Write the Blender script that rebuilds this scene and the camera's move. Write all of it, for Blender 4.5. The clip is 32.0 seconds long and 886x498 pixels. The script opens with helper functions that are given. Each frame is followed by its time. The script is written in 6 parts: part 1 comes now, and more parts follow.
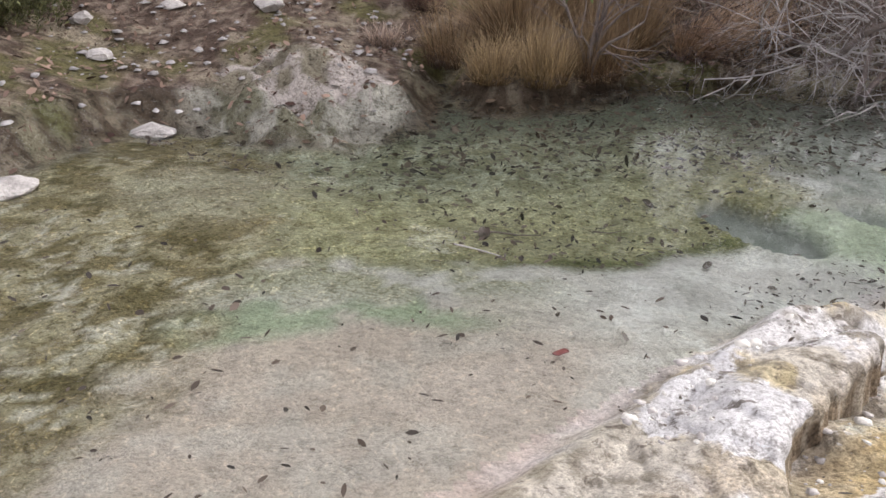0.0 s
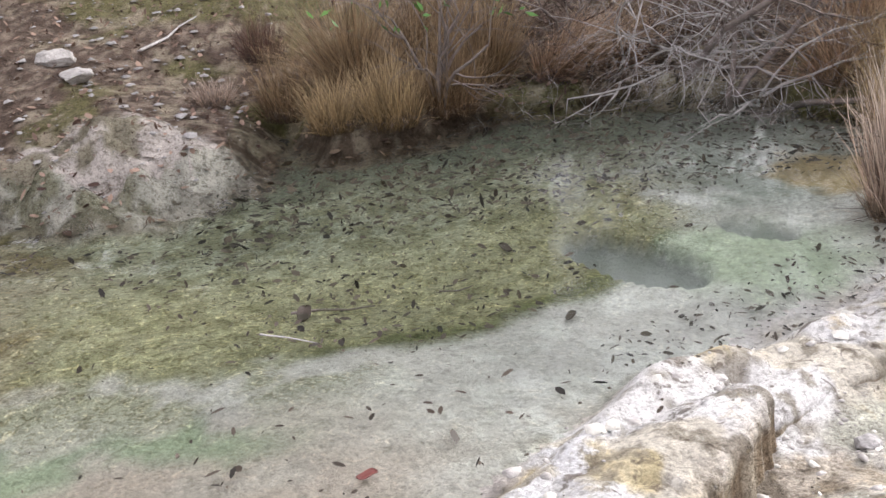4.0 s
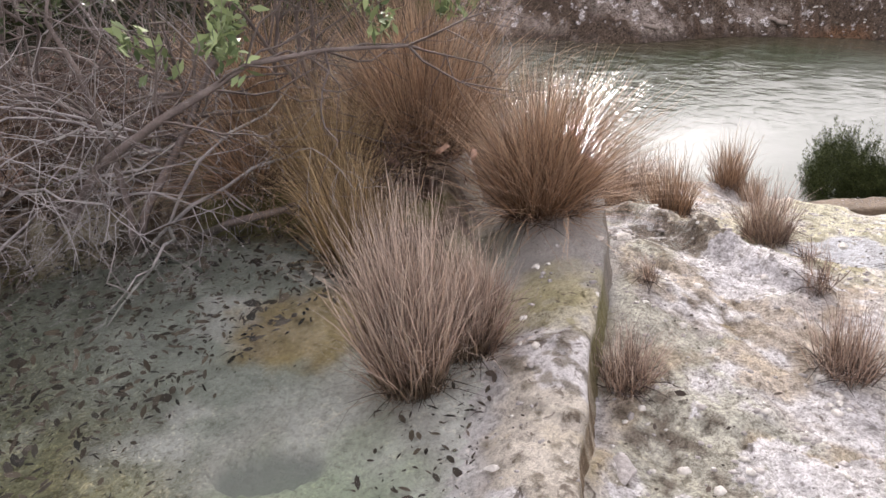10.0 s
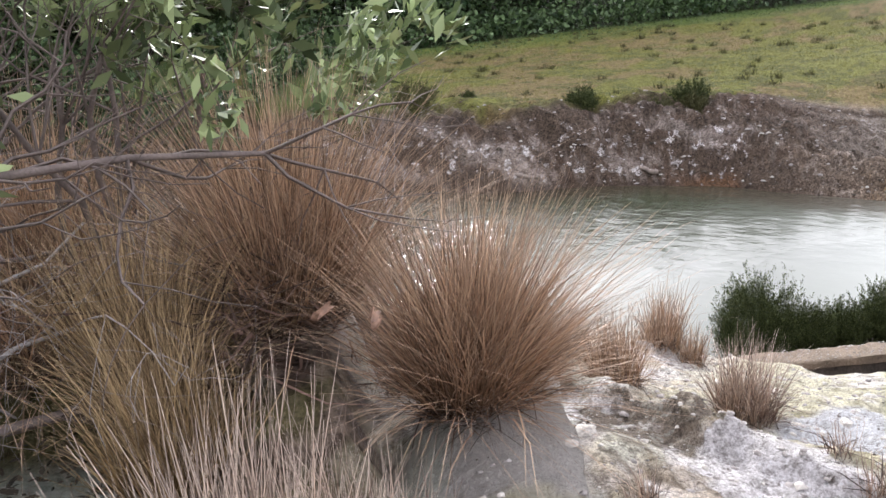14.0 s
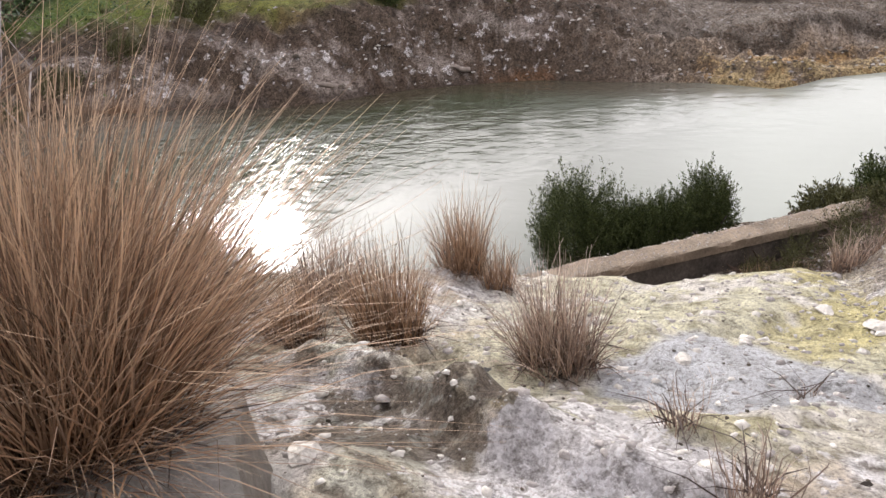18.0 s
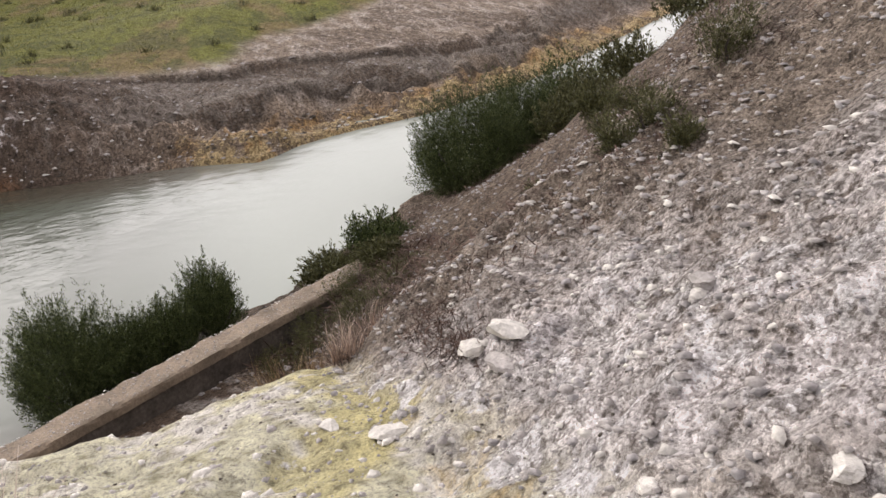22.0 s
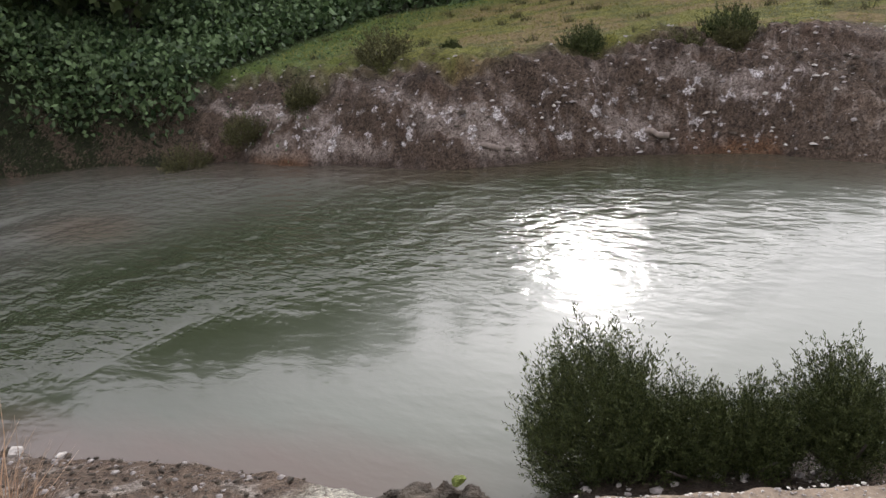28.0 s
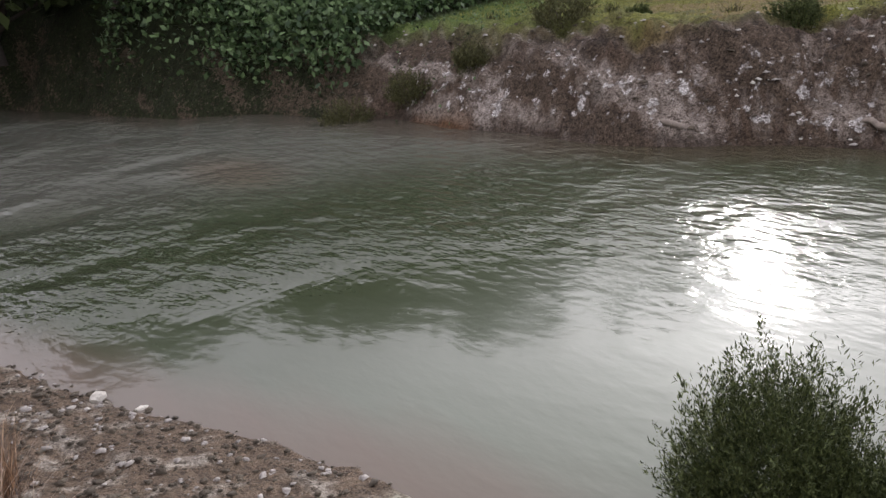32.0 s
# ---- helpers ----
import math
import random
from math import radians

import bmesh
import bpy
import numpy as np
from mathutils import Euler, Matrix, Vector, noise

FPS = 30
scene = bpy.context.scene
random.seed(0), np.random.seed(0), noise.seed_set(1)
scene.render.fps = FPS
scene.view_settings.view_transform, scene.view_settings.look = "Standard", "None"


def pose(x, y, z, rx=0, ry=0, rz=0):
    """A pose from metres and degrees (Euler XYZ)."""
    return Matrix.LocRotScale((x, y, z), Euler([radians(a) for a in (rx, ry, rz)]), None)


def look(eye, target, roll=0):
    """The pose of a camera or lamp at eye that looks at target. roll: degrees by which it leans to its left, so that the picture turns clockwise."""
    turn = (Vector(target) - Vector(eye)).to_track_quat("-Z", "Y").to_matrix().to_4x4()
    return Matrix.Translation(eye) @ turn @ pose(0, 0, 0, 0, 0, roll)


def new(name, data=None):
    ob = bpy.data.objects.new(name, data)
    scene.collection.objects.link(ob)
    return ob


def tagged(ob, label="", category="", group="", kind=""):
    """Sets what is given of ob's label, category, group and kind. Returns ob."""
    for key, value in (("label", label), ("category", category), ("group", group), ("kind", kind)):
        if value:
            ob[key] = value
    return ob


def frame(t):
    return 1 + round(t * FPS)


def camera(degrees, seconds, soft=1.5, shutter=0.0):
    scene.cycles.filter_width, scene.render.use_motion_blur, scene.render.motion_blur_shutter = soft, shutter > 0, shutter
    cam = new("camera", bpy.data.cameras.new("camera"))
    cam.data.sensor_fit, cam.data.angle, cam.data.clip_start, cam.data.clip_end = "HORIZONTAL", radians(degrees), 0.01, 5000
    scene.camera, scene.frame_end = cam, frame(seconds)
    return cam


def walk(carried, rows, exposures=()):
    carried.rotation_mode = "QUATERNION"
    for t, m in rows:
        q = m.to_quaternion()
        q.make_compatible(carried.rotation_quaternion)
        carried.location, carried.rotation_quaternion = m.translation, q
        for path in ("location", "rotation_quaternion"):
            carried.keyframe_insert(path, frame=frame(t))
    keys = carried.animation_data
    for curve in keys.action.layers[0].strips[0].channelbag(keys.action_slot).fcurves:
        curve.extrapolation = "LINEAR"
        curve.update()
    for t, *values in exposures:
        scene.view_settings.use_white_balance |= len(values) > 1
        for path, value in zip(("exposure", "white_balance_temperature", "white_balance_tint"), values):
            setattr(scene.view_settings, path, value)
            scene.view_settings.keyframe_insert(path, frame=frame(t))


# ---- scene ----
cam = camera(55.5, 32.0)

PATH = [
    (0, (7.593, 5.849, 1.678), (7.693, 7.635, 0.783), 0.2),
    (0.5, (7.628, 5.935, 1.633), (7.912, 7.712, 0.761), -0.1),
    (1, (7.742, 5.934, 1.601), (8.297, 7.653, 0.742), -3.1),
    (1.5, (7.99, 5.98, 1.504), (8.792, 7.589, 0.629), -4.3),
    (2, (8.075, 6.03, 1.433), (8.911, 7.631, 0.575), -3.8),
    (2.5, (8.048, 6.151, 1.459), (8.783, 7.81, 0.618), -5.9),
    (3, (7.975, 6.306, 1.513), (8.43, 8.093, 0.738), -7.5),
    (3.5, (8.044, 6.37, 1.473), (8.328, 8.199, 0.717), -8.1),
    (4, (8.122, 6.45, 1.468), (8.388, 8.261, 0.663), -5.5),
    (4.5, (8.091, 6.51, 1.434), (8.16, 8.298, 0.542), -3.0),
    (6.5, (8.05, 6.65, 1.405), (8.025, 8.387, 0.413), -0.2),
    (7, (8.104, 6.688, 1.412), (8.05, 8.446, 0.459), -0.0),
    (7.5, (8.13, 6.81, 1.441), (7.868, 8.582, 0.551), -1.0),
    (8, (8.12, 7.165, 1.404), (8.072, 8.964, 0.531), -5.1),
    (8.5, (8.129, 7.467, 1.638), (8.677, 9.137, 0.684), -6.0),
    (9, (8.36, 7.598, 1.652), (9.161, 9.107, 0.613), -5.1),
    (9.5, (8.54, 7.747, 1.612), (9.637, 9.067, 0.586), -4.9),
    (10, (8.799, 7.874, 1.791), (10.179, 8.982, 0.858), -6.2),
    (10.5, (8.994, 7.957, 1.739), (10.548, 8.915, 0.922), -6.4),
    (11, (9.05, 8.071, 1.702), (10.617, 9.108, 1.018), -5.9),
    (11.5, (9.12, 8.208, 1.616), (10.674, 9.359, 1.106), -5.6),
    (12, (9.256, 8.285, 1.462), (10.861, 9.404, 1.05), -3.9),
    (12.5, (9.399, 8.401, 1.408), (11.002, 9.43, 0.799), -5.1),
    (13, (9.589, 8.511, 1.333), (11.223, 9.452, 0.667), -3.9),
    (13.5, (9.755, 8.636, 1.31), (11.433, 9.52, 0.674), -2.7),
    (14, (9.856, 8.759, 1.284), (11.538, 9.646, 0.664), -3.6),
    (14.5, (10.042, 8.808, 1.222), (11.742, 9.634, 0.566), -4.1),
    (15, (10.246, 8.854, 1.147), (12.012, 9.494, 0.461), -3.9),
    (15.5, (10.391, 8.863, 1.035), (12.175, 9.432, 0.331), -2.5),
    (17.5, (10.947, 8.759, 0.887), (12.649, 9.385, 0.043), -6.3),
    (18, (11.104, 8.803, 0.857), (12.845, 9.327, 0.024), -5.3),
    (18.5, (11.314, 8.783, 0.836), (13.042, 9.306, -0.024), -4.1),
    (19, (11.485, 8.77, 0.827), (13.276, 9.001, -0.031), -4.9),
    (19.5, (11.595, 8.769, 0.827), (13.396, 8.754, -0.043), -5.4),
    (20, (11.634, 8.727, 0.837), (13.43, 8.668, -0.041), -4.5),
    (20.5, (11.659, 8.719, 0.835), (13.464, 8.606, -0.019), -4.6),
    (21, (11.669, 8.718, 0.838), (13.477, 8.502, 0.01), -4.6),
    (21.5, (11.699, 8.614, 0.837), (13.483, 8.204, 0.032), -5.1),
    (22, (11.775, 8.504, 0.799), (13.538, 7.957, 0.029), -5.5),
    (22.5, (11.824, 8.327, 0.734), (13.66, 8.045, -0.007), -3.9),
    (23, (11.872, 8.234, 0.709), (13.714, 8.217, -0.071), -7.0),
    (23.5, (11.983, 8.186, 0.688), (13.828, 8.21, -0.083), -8.2),
    (24, (12.114, 8.033, 0.614), (13.96, 8.052, -0.156), -7.6),
    (24.5, (12.241, 7.867, 0.606), (14.082, 7.903, -0.176), -7.4),
    (26.5, (13.78, 7.433, 0.384), (15.563, 8.065, -0.264), -4.7),
    (27, (14.027, 7.473, 0.34), (15.715, 8.337, -0.294), -5.2),
    (27.5, (14.311, 7.502, 0.307), (15.963, 8.443, -0.313), -5.0),
    (28, (14.496, 7.585, 0.289), (15.941, 8.802, -0.367), -8.0),
    (28.5, (14.623, 7.659, 0.182), (15.83, 9.065, -0.572), -11.6),
    (29, (14.808, 7.723, 0.123), (16.216, 8.84, -0.754), -9.3),
    (29.5, (14.905, 7.807, 0.047), (16.553, 8.621, -0.743), -7.6),
    (30, (14.913, 7.883, 0.061), (16.607, 8.694, -0.627), -7.4),
    (30.5, (15.011, 7.989, 0.012), (16.543, 9.124, -0.592), -7.0),
    (31, (15.146, 8.023, -0.06), (16.55, 9.317, -0.656), -7.1),
    (31.5, (15.236, 8.062, -0.13), (16.538, 9.445, -0.756), -6.7),
    (32, (15.289, 8.134, -0.109), (16.449, 9.624, -0.766), -5.5),
]
EXPO = [(0, 1.25, 6250, 11), (1, 1.3, 6350, 13), (2, 0.9, 6350, 13), (3, 1.1, 6350, 13), (4, 1.5, 6200, 10), (7, 1.6, 6350, 14), (8, 1.95, 5700, 20), (9, 1.88, 5500, 22), (10, 1.15, 6400, 15), (12, 1.55, 6150, 13), (13, 1.4, 6100, 13), (15, 1.3, 6050, 11), (19, 0.9, 6500, 13), (24, 0.75, 6550, 13), (28, 0.8, 6250, 13), (32, 0.85, 6250, 13)]
walk(cam, [(t, look(eye, target, roll)) for t, eye, target, roll in PATH], EXPO)

# ---- light ----
SUN_EL, SUN_AZ = 21.0, 29.4          # degrees; azimuth from +x towards +y
world = bpy.data.worlds.new("world")
scene.world = world
world.use_nodes = True
wn = world.node_tree
sky = wn.nodes.new("ShaderNodeTexSky")
sky.sky_type = "NISHITA"
sky.sun_disc = False
sky.sun_elevation = radians(SUN_EL)
sky.sun_rotation = radians(90 - SUN_AZ)
sky.dust_density = 3.0
hazy = wn.nodes.new("ShaderNodeHueSaturation")     # thin white cloud
hazy.inputs["Saturation"].default_value = 0.22
wn.links.new(sky.outputs[0], hazy.inputs["Color"])
cloud = wn.nodes.new("ShaderNodeMix")              # even veil of cloud over the whole sky
cloud.data_type = "RGBA"
cloud.inputs[0].default_value = 0.5
cloud.inputs[7].default_value = (7.7, 7.1, 7.25, 1)
wn.links.new(hazy.outputs[0], cloud.inputs[6])
wn.links.new(cloud.outputs[2], wn.nodes["Background"].inputs[0])
wn.nodes["Background"].inputs[1].default_value = 0.15
sun = new("sun", bpy.data.lights.new("sun", "SUN"))
sun.data.energy = 1.25
sun.data.angle = radians(5)
sun.data.color = (1.0, 0.94, 0.86)
sd = Vector((math.cos(radians(SUN_AZ)) * math.cos(radians(SUN_EL)), math.sin(radians(SUN_AZ)) * math.cos(radians(SUN_EL)), math.sin(radians(SUN_EL))))
sun.matrix_world = look(sd * 60, (0, 0, 0))

# ---- numeric helpers ----
RNG = np.random.RandomState(7)
LATTICE = np.random.RandomState(3).rand(256, 256)


def noise2(x, y, freq, shift=0.0):
    """Smooth lattice noise, 0 to 1, on arrays."""
    x, y = np.asarray(x, float) * freq + 17.3 * (shift + 1), np.asarray(y, float) * freq + 9.1 * (shift + 1)
    i, j = np.floor(x).astype(int), np.floor(y).astype(int)
    fx, fy = x - i, y - j
    fx, fy = fx * fx * (3 - 2 * fx), fy * fy * (3 - 2 * fy)
    a, b = LATTICE[i % 256, j % 256], LATTICE[(i + 1) % 256, j % 256]
    c, d = LATTICE[i % 256, (j + 1) % 256], LATTICE[(i + 1) % 256, (j + 1) % 256]
    return (a * (1 - fx) + b * fx) * (1 - fy) + (c * (1 - fx) + d * fx) * fy


def fbm(x, y, freq, octaves=4, shift=0.0):
    total, weight = 0.0, 0.0
    for k in range(octaves):
        total = total + noise2(x, y, freq * 2**k, shift + k) * 0.5**k
        weight += 0.5**k
    return total / weight


def ss(a, b, v):
    t = np.clip((np.asarray(v, float) - a) / (b - a), 0, 1)
    return t * t * (3 - 2 * t)


def mixc(base, colour, mask):
    return base * (1 - mask[..., None]) + np.array(colour) * mask[..., None]


# ---- the lie of the land ----
RIVER_Z, POOL_Z, WALL_TOP = -2.60, -0.055, -2.05
POOL = [(4.4, 6.9), (5.2, 8.9), (5.65, 10.1), (5.95, 10.95), (6.4, 11.1), (6.8, 10.8), (7.15, 10.88), (7.4, 11.08), (7.82, 11.35), (7.95, 12.3), (8.15, 11.6),
        (8.6, 11.62), (9.0, 11.75), (9.5, 12.1), (10.35, 12.0), (11.0, 11.65), (11.5, 10.95), (11.55, 10.6), (11.1, 10.3), (11.2, 9.9), (11.8, 9.65), (9.4, 8.5), (8.2, 7.75), (7.0, 6.6), (5.5, 5.6)]


def along(x, y):
    """Along the pool's rim and across it, to the pool's side; the rim bends at the end of the thick block."""
    dx, dy = x - 9.25, y - 8.25
    u, s = dx * 0.913 + dy * 0.407, -dx * 0.407 + dy * 0.913
    k = ss(0.25, -0.35, u)
    return u * (1 - k) + (dx * 0.80 + dy * 0.60) * k, s * (1 - k) + (-dx * 0.60 + dy * 0.80) * k


def outside(x, y):
    """Distance beyond the pool's outline; negative within it."""
    best, within = np.full(np.shape(x), 1e9), np.zeros(np.shape(x), bool)
    for (ax, ay), (bx, by) in zip(POOL, POOL[1:] + POOL[:1]):
        dx, dy = bx - ax, by - ay
        k = np.clip(((x - ax) * dx + (y - ay) * dy) / (dx * dx + dy * dy), 0, 1)
        best = np.minimum(best, np.hypot(x - ax - k * dx, y - ay - k * dy))
        cross = (ay > y) != (by > y)
        within ^= cross & (x < (bx - ax) * (y - ay) / (by - ay + 1e-12) + ax)
    return np.where(within, -best, best)


def bend(y):
    """The river turns aside behind the wooded bank upstream."""
    return 0.9 * np.maximum(0, y - 30) - 0.9 * np.maximum(0, y - 110)


def near_shore(y):
    return np.interp(y, [-30, 3, 6.1, 7.3, 7.9, 8.6, 9.5, 9.85, 10.2, 11.5, 13.2, 14.4, 20, 40], [49, 23.2, 21.0, 19.75, 19.3, 19.05, 18.7, 17.75, 17.5, 17.25, 16.6, 16.25, 14.5, 10.5]) - bend(y)


def far_shore(y):
    f = np.interp(y, [-30, 0, 4, 6.7, 7.4, 8.2, 9.6, 11, 12.4, 13.2, 14.2, 15, 17, 19.6, 22.7, 24.3, 40], [52, 27.5, 25.5, 24.75, 24.25, 24.5, 24.85, 24.95, 24.8, 24.55, 23.85, 23.6, 23.45, 23.3, 22.4, 21.2, 17.5])
    f = f + 0.06 * np.sin(y * 2.3 + 1) + 0.10 * (fbm(y, 0 * y, 1.5, 3, 90) - 0.5) - bend(y)
    return np.maximum(f, near_shore(y) + 2.5)


def spring_pits(x, y):
    """Grey hollows where the springs rise, drawn out across the rim's line."""
    wob = 0.25 * (fbm(x, y, 4, 2, 47) - 0.5)
    p, q = (x - 9.46) * 0.5 - (y - 9.68) * 0.87, (x - 9.46) * 0.87 + (y - 9.68) * 0.5
    a = ss(1.05, 0.85, np.hypot(p / 0.40, q / 0.19) + wob)
    p, q = (x - 10.11) * 0.66 - (y - 9.8) * 0.75, (x - 10.11) * 0.75 + (y - 9.8) * 0.66
    return a + 0.6 * ss(1.1, 0.8, np.hypot(p / 0.19, q / 0.10) + wob)


def shelf(x, y):
    """How far a place lies up the shelf on the near side of the pool."""
    return (8.6 - x) * 0.5 + (9.4 - y) * 0.6


BLOCK_WIDE = ([-2.3, -1.6, -1.1, -0.6, -0.28, -0.05], [0.30, 0.30, 0.33, 0.41, 0.36, 0.20])
RIM_WIDE = ([-0.25, -0.05, 0.25, 0.9, 2.4, 2.9, 3.5], [0.12, 0.20, 0.46, 0.42, 0.46, 0.66, 0.84])


def rim_top(u):
    return np.interp(u, [-6, -2.2, -1.3, -0.7, -0.03, 0.02, 0.7, 2.9, 3.6], [0.42, 0.30, 0.23, 0.18, 0.11, -0.03, -0.06, -0.08, -0.10])


def ground(x, y):
    x, y = np.asarray(x, float), np.asarray(y, float)
    u, s = along(x, y)
    brink = np.minimum(15.3, near_shore(y) - 2.6)
    f = (x - brink) / (near_shore(y) - brink)
    # terrace, its edge and the foot of it
    z = np.interp(x, [0, 6, 8.4, 9.1, 9.6, 10.2, 10.9, 12.5, 13.0, 13.6, 14.1, 14.8, 15.3], [0.5, 0.45, 0.30, 0.17, 0.04, -0.14, -0.30, -0.47, -0.57, -0.79, -0.92, -1.08, -1.20])
    z = np.where(f > 0, np.interp(f, [0, 0.05, 0.14, 0.30, 0.62, 1.0, 1.15, 2], [-1.20, -1.38, -1.80, -2.18, -2.34, -2.62, -2.95, -3.2]), z)
    z = z + 0.05 * (fbm(x, y, 1.3, 4) - 0.5) * ss(4, 8, x) + 0.035 * (fbm(x, y, 7, 3, 5) - 0.5)
    crust = sum(0.016 * ss(k - 0.015, k + 0.015, fbm(x, y, 2.6, 4, 13)) for k in (0.42, 0.5, 0.57)) + 0.05 * (fbm(x, y, 5, 3, 14) - 0.5)
    z = z + (crust - 0.025) * ss(7.6, 8.4, x) * ss(0.1, -0.05, f)
    ridge = np.exp(-(((y - 9.42 - 1.5 * (x - 13.0)) / 0.20) ** 2)) * ss(12.5, 12.7, x) * ss(13.45, 13.15, x)
    z = z + ridge * (0.15 + 0.34 * (fbm(x, y, 4.5, 3, 29) - 0.5))
    z = z - 0.12 * ss(14.2, 15.1, x) * ss(8.3, 9.0, y) * ss(10.0, 9.6, y) * ss(0.35, 0.1, f)
    # scree slope
    rise = np.maximum(0, 8.0 + 0.35 * (fbm(x, y, 0.8, 2, 9) - 0.5) - y)
    scree = np.minimum(0.60 * rise, 3.0 + 0.05 * rise) * ss(8.5, 13.5, x) * (1 - 0.93 * ss(0.15, 0.95, f))
    z = z + scree * (1 - ss(0.97, 1.1, f)) + (0.12 * (fbm(x, y, 5, 4, 2) - 0.5) + 0.06 * (fbm(x, y, 13, 2, 15) - 0.5)) * ss(0.05, 0.5, rise) * ss(9, 12, x)
    z = z + 0.16 * np.exp(-(((x - 18.35) / 0.5) ** 2 + ((y - 7.35) / 0.5) ** 2))
    z = z + 0.14 * (fbm(x, y, 3.5, 3, 19) - 0.42) * ss(11.0, 11.6, y) * ss(0.2, 0.4, f) * ss(1.0, 0.8, f)
    # pool side
    w = shelf(x, y)
    floor = -0.155 + 0.215 * ss(-0.3, 1.0, w) + 0.05 * np.clip(w - 0.9, 0, 4) + 0.02 * (fbm(x, y, 3, 3, 4) - 0.5)
    floor = floor - 0.09 * spring_pits(x, y)
    d = outside(x, y) + 0.14 * (fbm(x, y, 2.2, 3, 3) - 0.5)
    bank = np.maximum(0, d)
    floor = floor + np.where(d > 0, 0.16 * ss(0, 0.25, bank) + 0.30 * bank * ss(9.5, 7.5, x) + 0.10 * bank * ss(7.5, 9.5, x), 0)
    hump = np.exp(-(((x - 6.95) / 0.55) ** 2 + ((y - 11.35) / 0.50) ** 2))
    floor = floor + hump * (0.09 + 0.30 * (fbm(x, y, 3.5, 4, 8) - 0.5) + 0.08 * (1 - 2 * np.abs(fbm(x, y, 4, 3, 25) - 0.5) * 4))
    floor = floor + 0.03 * (fbm(x, y, 9, 3, 26) - 0.5) * ss(7.6, 6.6, x)
    floor = np.where(x > 11.5, np.minimum(floor, 0.12 - 0.5 * np.maximum(0, x - 12.5)), floor)
    floor = np.maximum(floor, np.where(x > 12.6, z, -9))
    jag = 0.13 * (fbm(x, y, 1.6, 3, 6) - 0.5) + 0.025 * (fbm(x, y, 9, 2, 16) - 0.5)
    wide = np.interp(u, [-1.6, -1.1, -0.6, -0.05, 0.1, 0.9, 2.4, 2.9, 3.5], [0.26, 0.28, 0.34, 0.40, 0.37, 0.31, 0.36, 0.62, 0.80])
    side = ss(wide - 0.11, wide + 0.07, s + 0.7 * jag) * (1 - ss(12.4, 12.9, x))
    lumps = 0.10 * (fbm(x, y, 3.2, 3, 7) - 0.5) + 0.05 * (fbm(x, y, 11, 2, 17) - 0.5) + 0.02 * ss(0.49, 0.52, fbm(x, y, 3.0, 3, 18))
    lumps = lumps * (0.6 - 0.5 * ss(2.5, 2.9, u)) + 0.02 * (fbm(x, y, 26, 2, 93) - 0.5)
    top = rim_top(u + 0.8 * jag) + lumps - 0.03 * ss(0.3, 0.0, s) - 0.05 * ss(0.2, 0.5, s)
    z = z - 0.17 * np.exp(-(((s + 0.08) / 0.28) ** 2)) * ss(0.9, 0.1, u)
    z = z + 0.11 * np.exp(-(((s + 0.12) / 0.26) ** 2)) * ss(2.1, 2.8, u) * ss(3.9, 3.4, u)
    kerb = ss(0.02, 0.10, s + 0.5 * jag) * ss(3.66, 3.46, u + jag)
    kerb = np.where(u < 0.02, ss(-0.05, 0.045, s + 0.5 * jag), kerb)
    under = 0.07 * ss(-2.25, -2.0, u) * ss(3.5, 3.4, u)          # the block and the rim lie over this
    z = z * (1 - kerb) + np.maximum(top - under, z - 0.5 * under) * kerb
    z = z * (1 - side) + floor * side
    # river bed and far side
    g = x - far_shore(y)
    far = np.interp(g, [-1.5, -0.15, 0.0, 0.25, 0.6, 1.1, 2.0, 30, 300], [-3.2, -2.75, -2.58, -2.22, -1.80, -1.48, -1.32, -1.05, -0.9])
    flat = np.interp(g, [-1.5, -0.1, 0.0, 1.2, 2.4, 4.5, 7, 30, 300], [-3.2, -2.75, -2.52, -2.40, -2.2, -1.75, -1.25, -1.05, -1.0])
    beach = ss(11.5, 7.5, y)
    steps = 0.13 * (ss(1.2, 1.35, g + 0.5 * np.sin(y * 0.7)) + ss(2.6, 2.75, g + 0.6 * np.sin(y * 0.5 + 1))) * beach
    far = far * (1 - beach) + (flat + steps) * beach
    ledge = 0.10 * (ss(0.47, 0.49, fbm(x, y * 0.5, 1.3, 3, 71)) + ss(0.55, 0.57, fbm(x, y * 0.5, 1.3, 3, 71)) - 1)
    far = far + (ledge + 0.27 * (fbm(x, y, 1.1, 4, 11) - 0.5) + 0.26 * (fbm(x, y, 4, 3, 12) - 0.5) + 0.30 * (0.25 - np.abs(fbm(x, y, 2.3, 3, 73) - 0.5) * 2.0)) * ss(0.0, 0.4, g) * ss(3.2, 1.6, g)
    # wooded slope behind the meadow and beyond
    tall = 0.62 + 0.38 * ss(40, 33, x)
    hill = (ss(0, 1, (hedge(x, y)) / 9.0) * (2.0 + 2.0 * ss(34, 40, x)) + np.maximum(0, hedge(x, y) - 9) * 0.05) * ss(0.3, 2.5, g) * tall
    far = far + np.minimum(hill, 16)
    return np.where(x > 0.4 * near_shore(y) + 0.6 * far_shore(y), np.where(g > -1.5, far, np.minimum(z, -2.9)), z)


def hedge(x, y):
    """Depth into the wood behind the meadow; negative in the open."""
    a = ((x - 22.4) * -0.42 + (y - 20.3) * 0.907)          # edge that runs from the river to the corner
    b = ((x - 38.0) * 0.55 + (y - 22.8) * 0.835)           # edge that runs along the back of the meadow
    return np.maximum(np.minimum(a, 40), b)


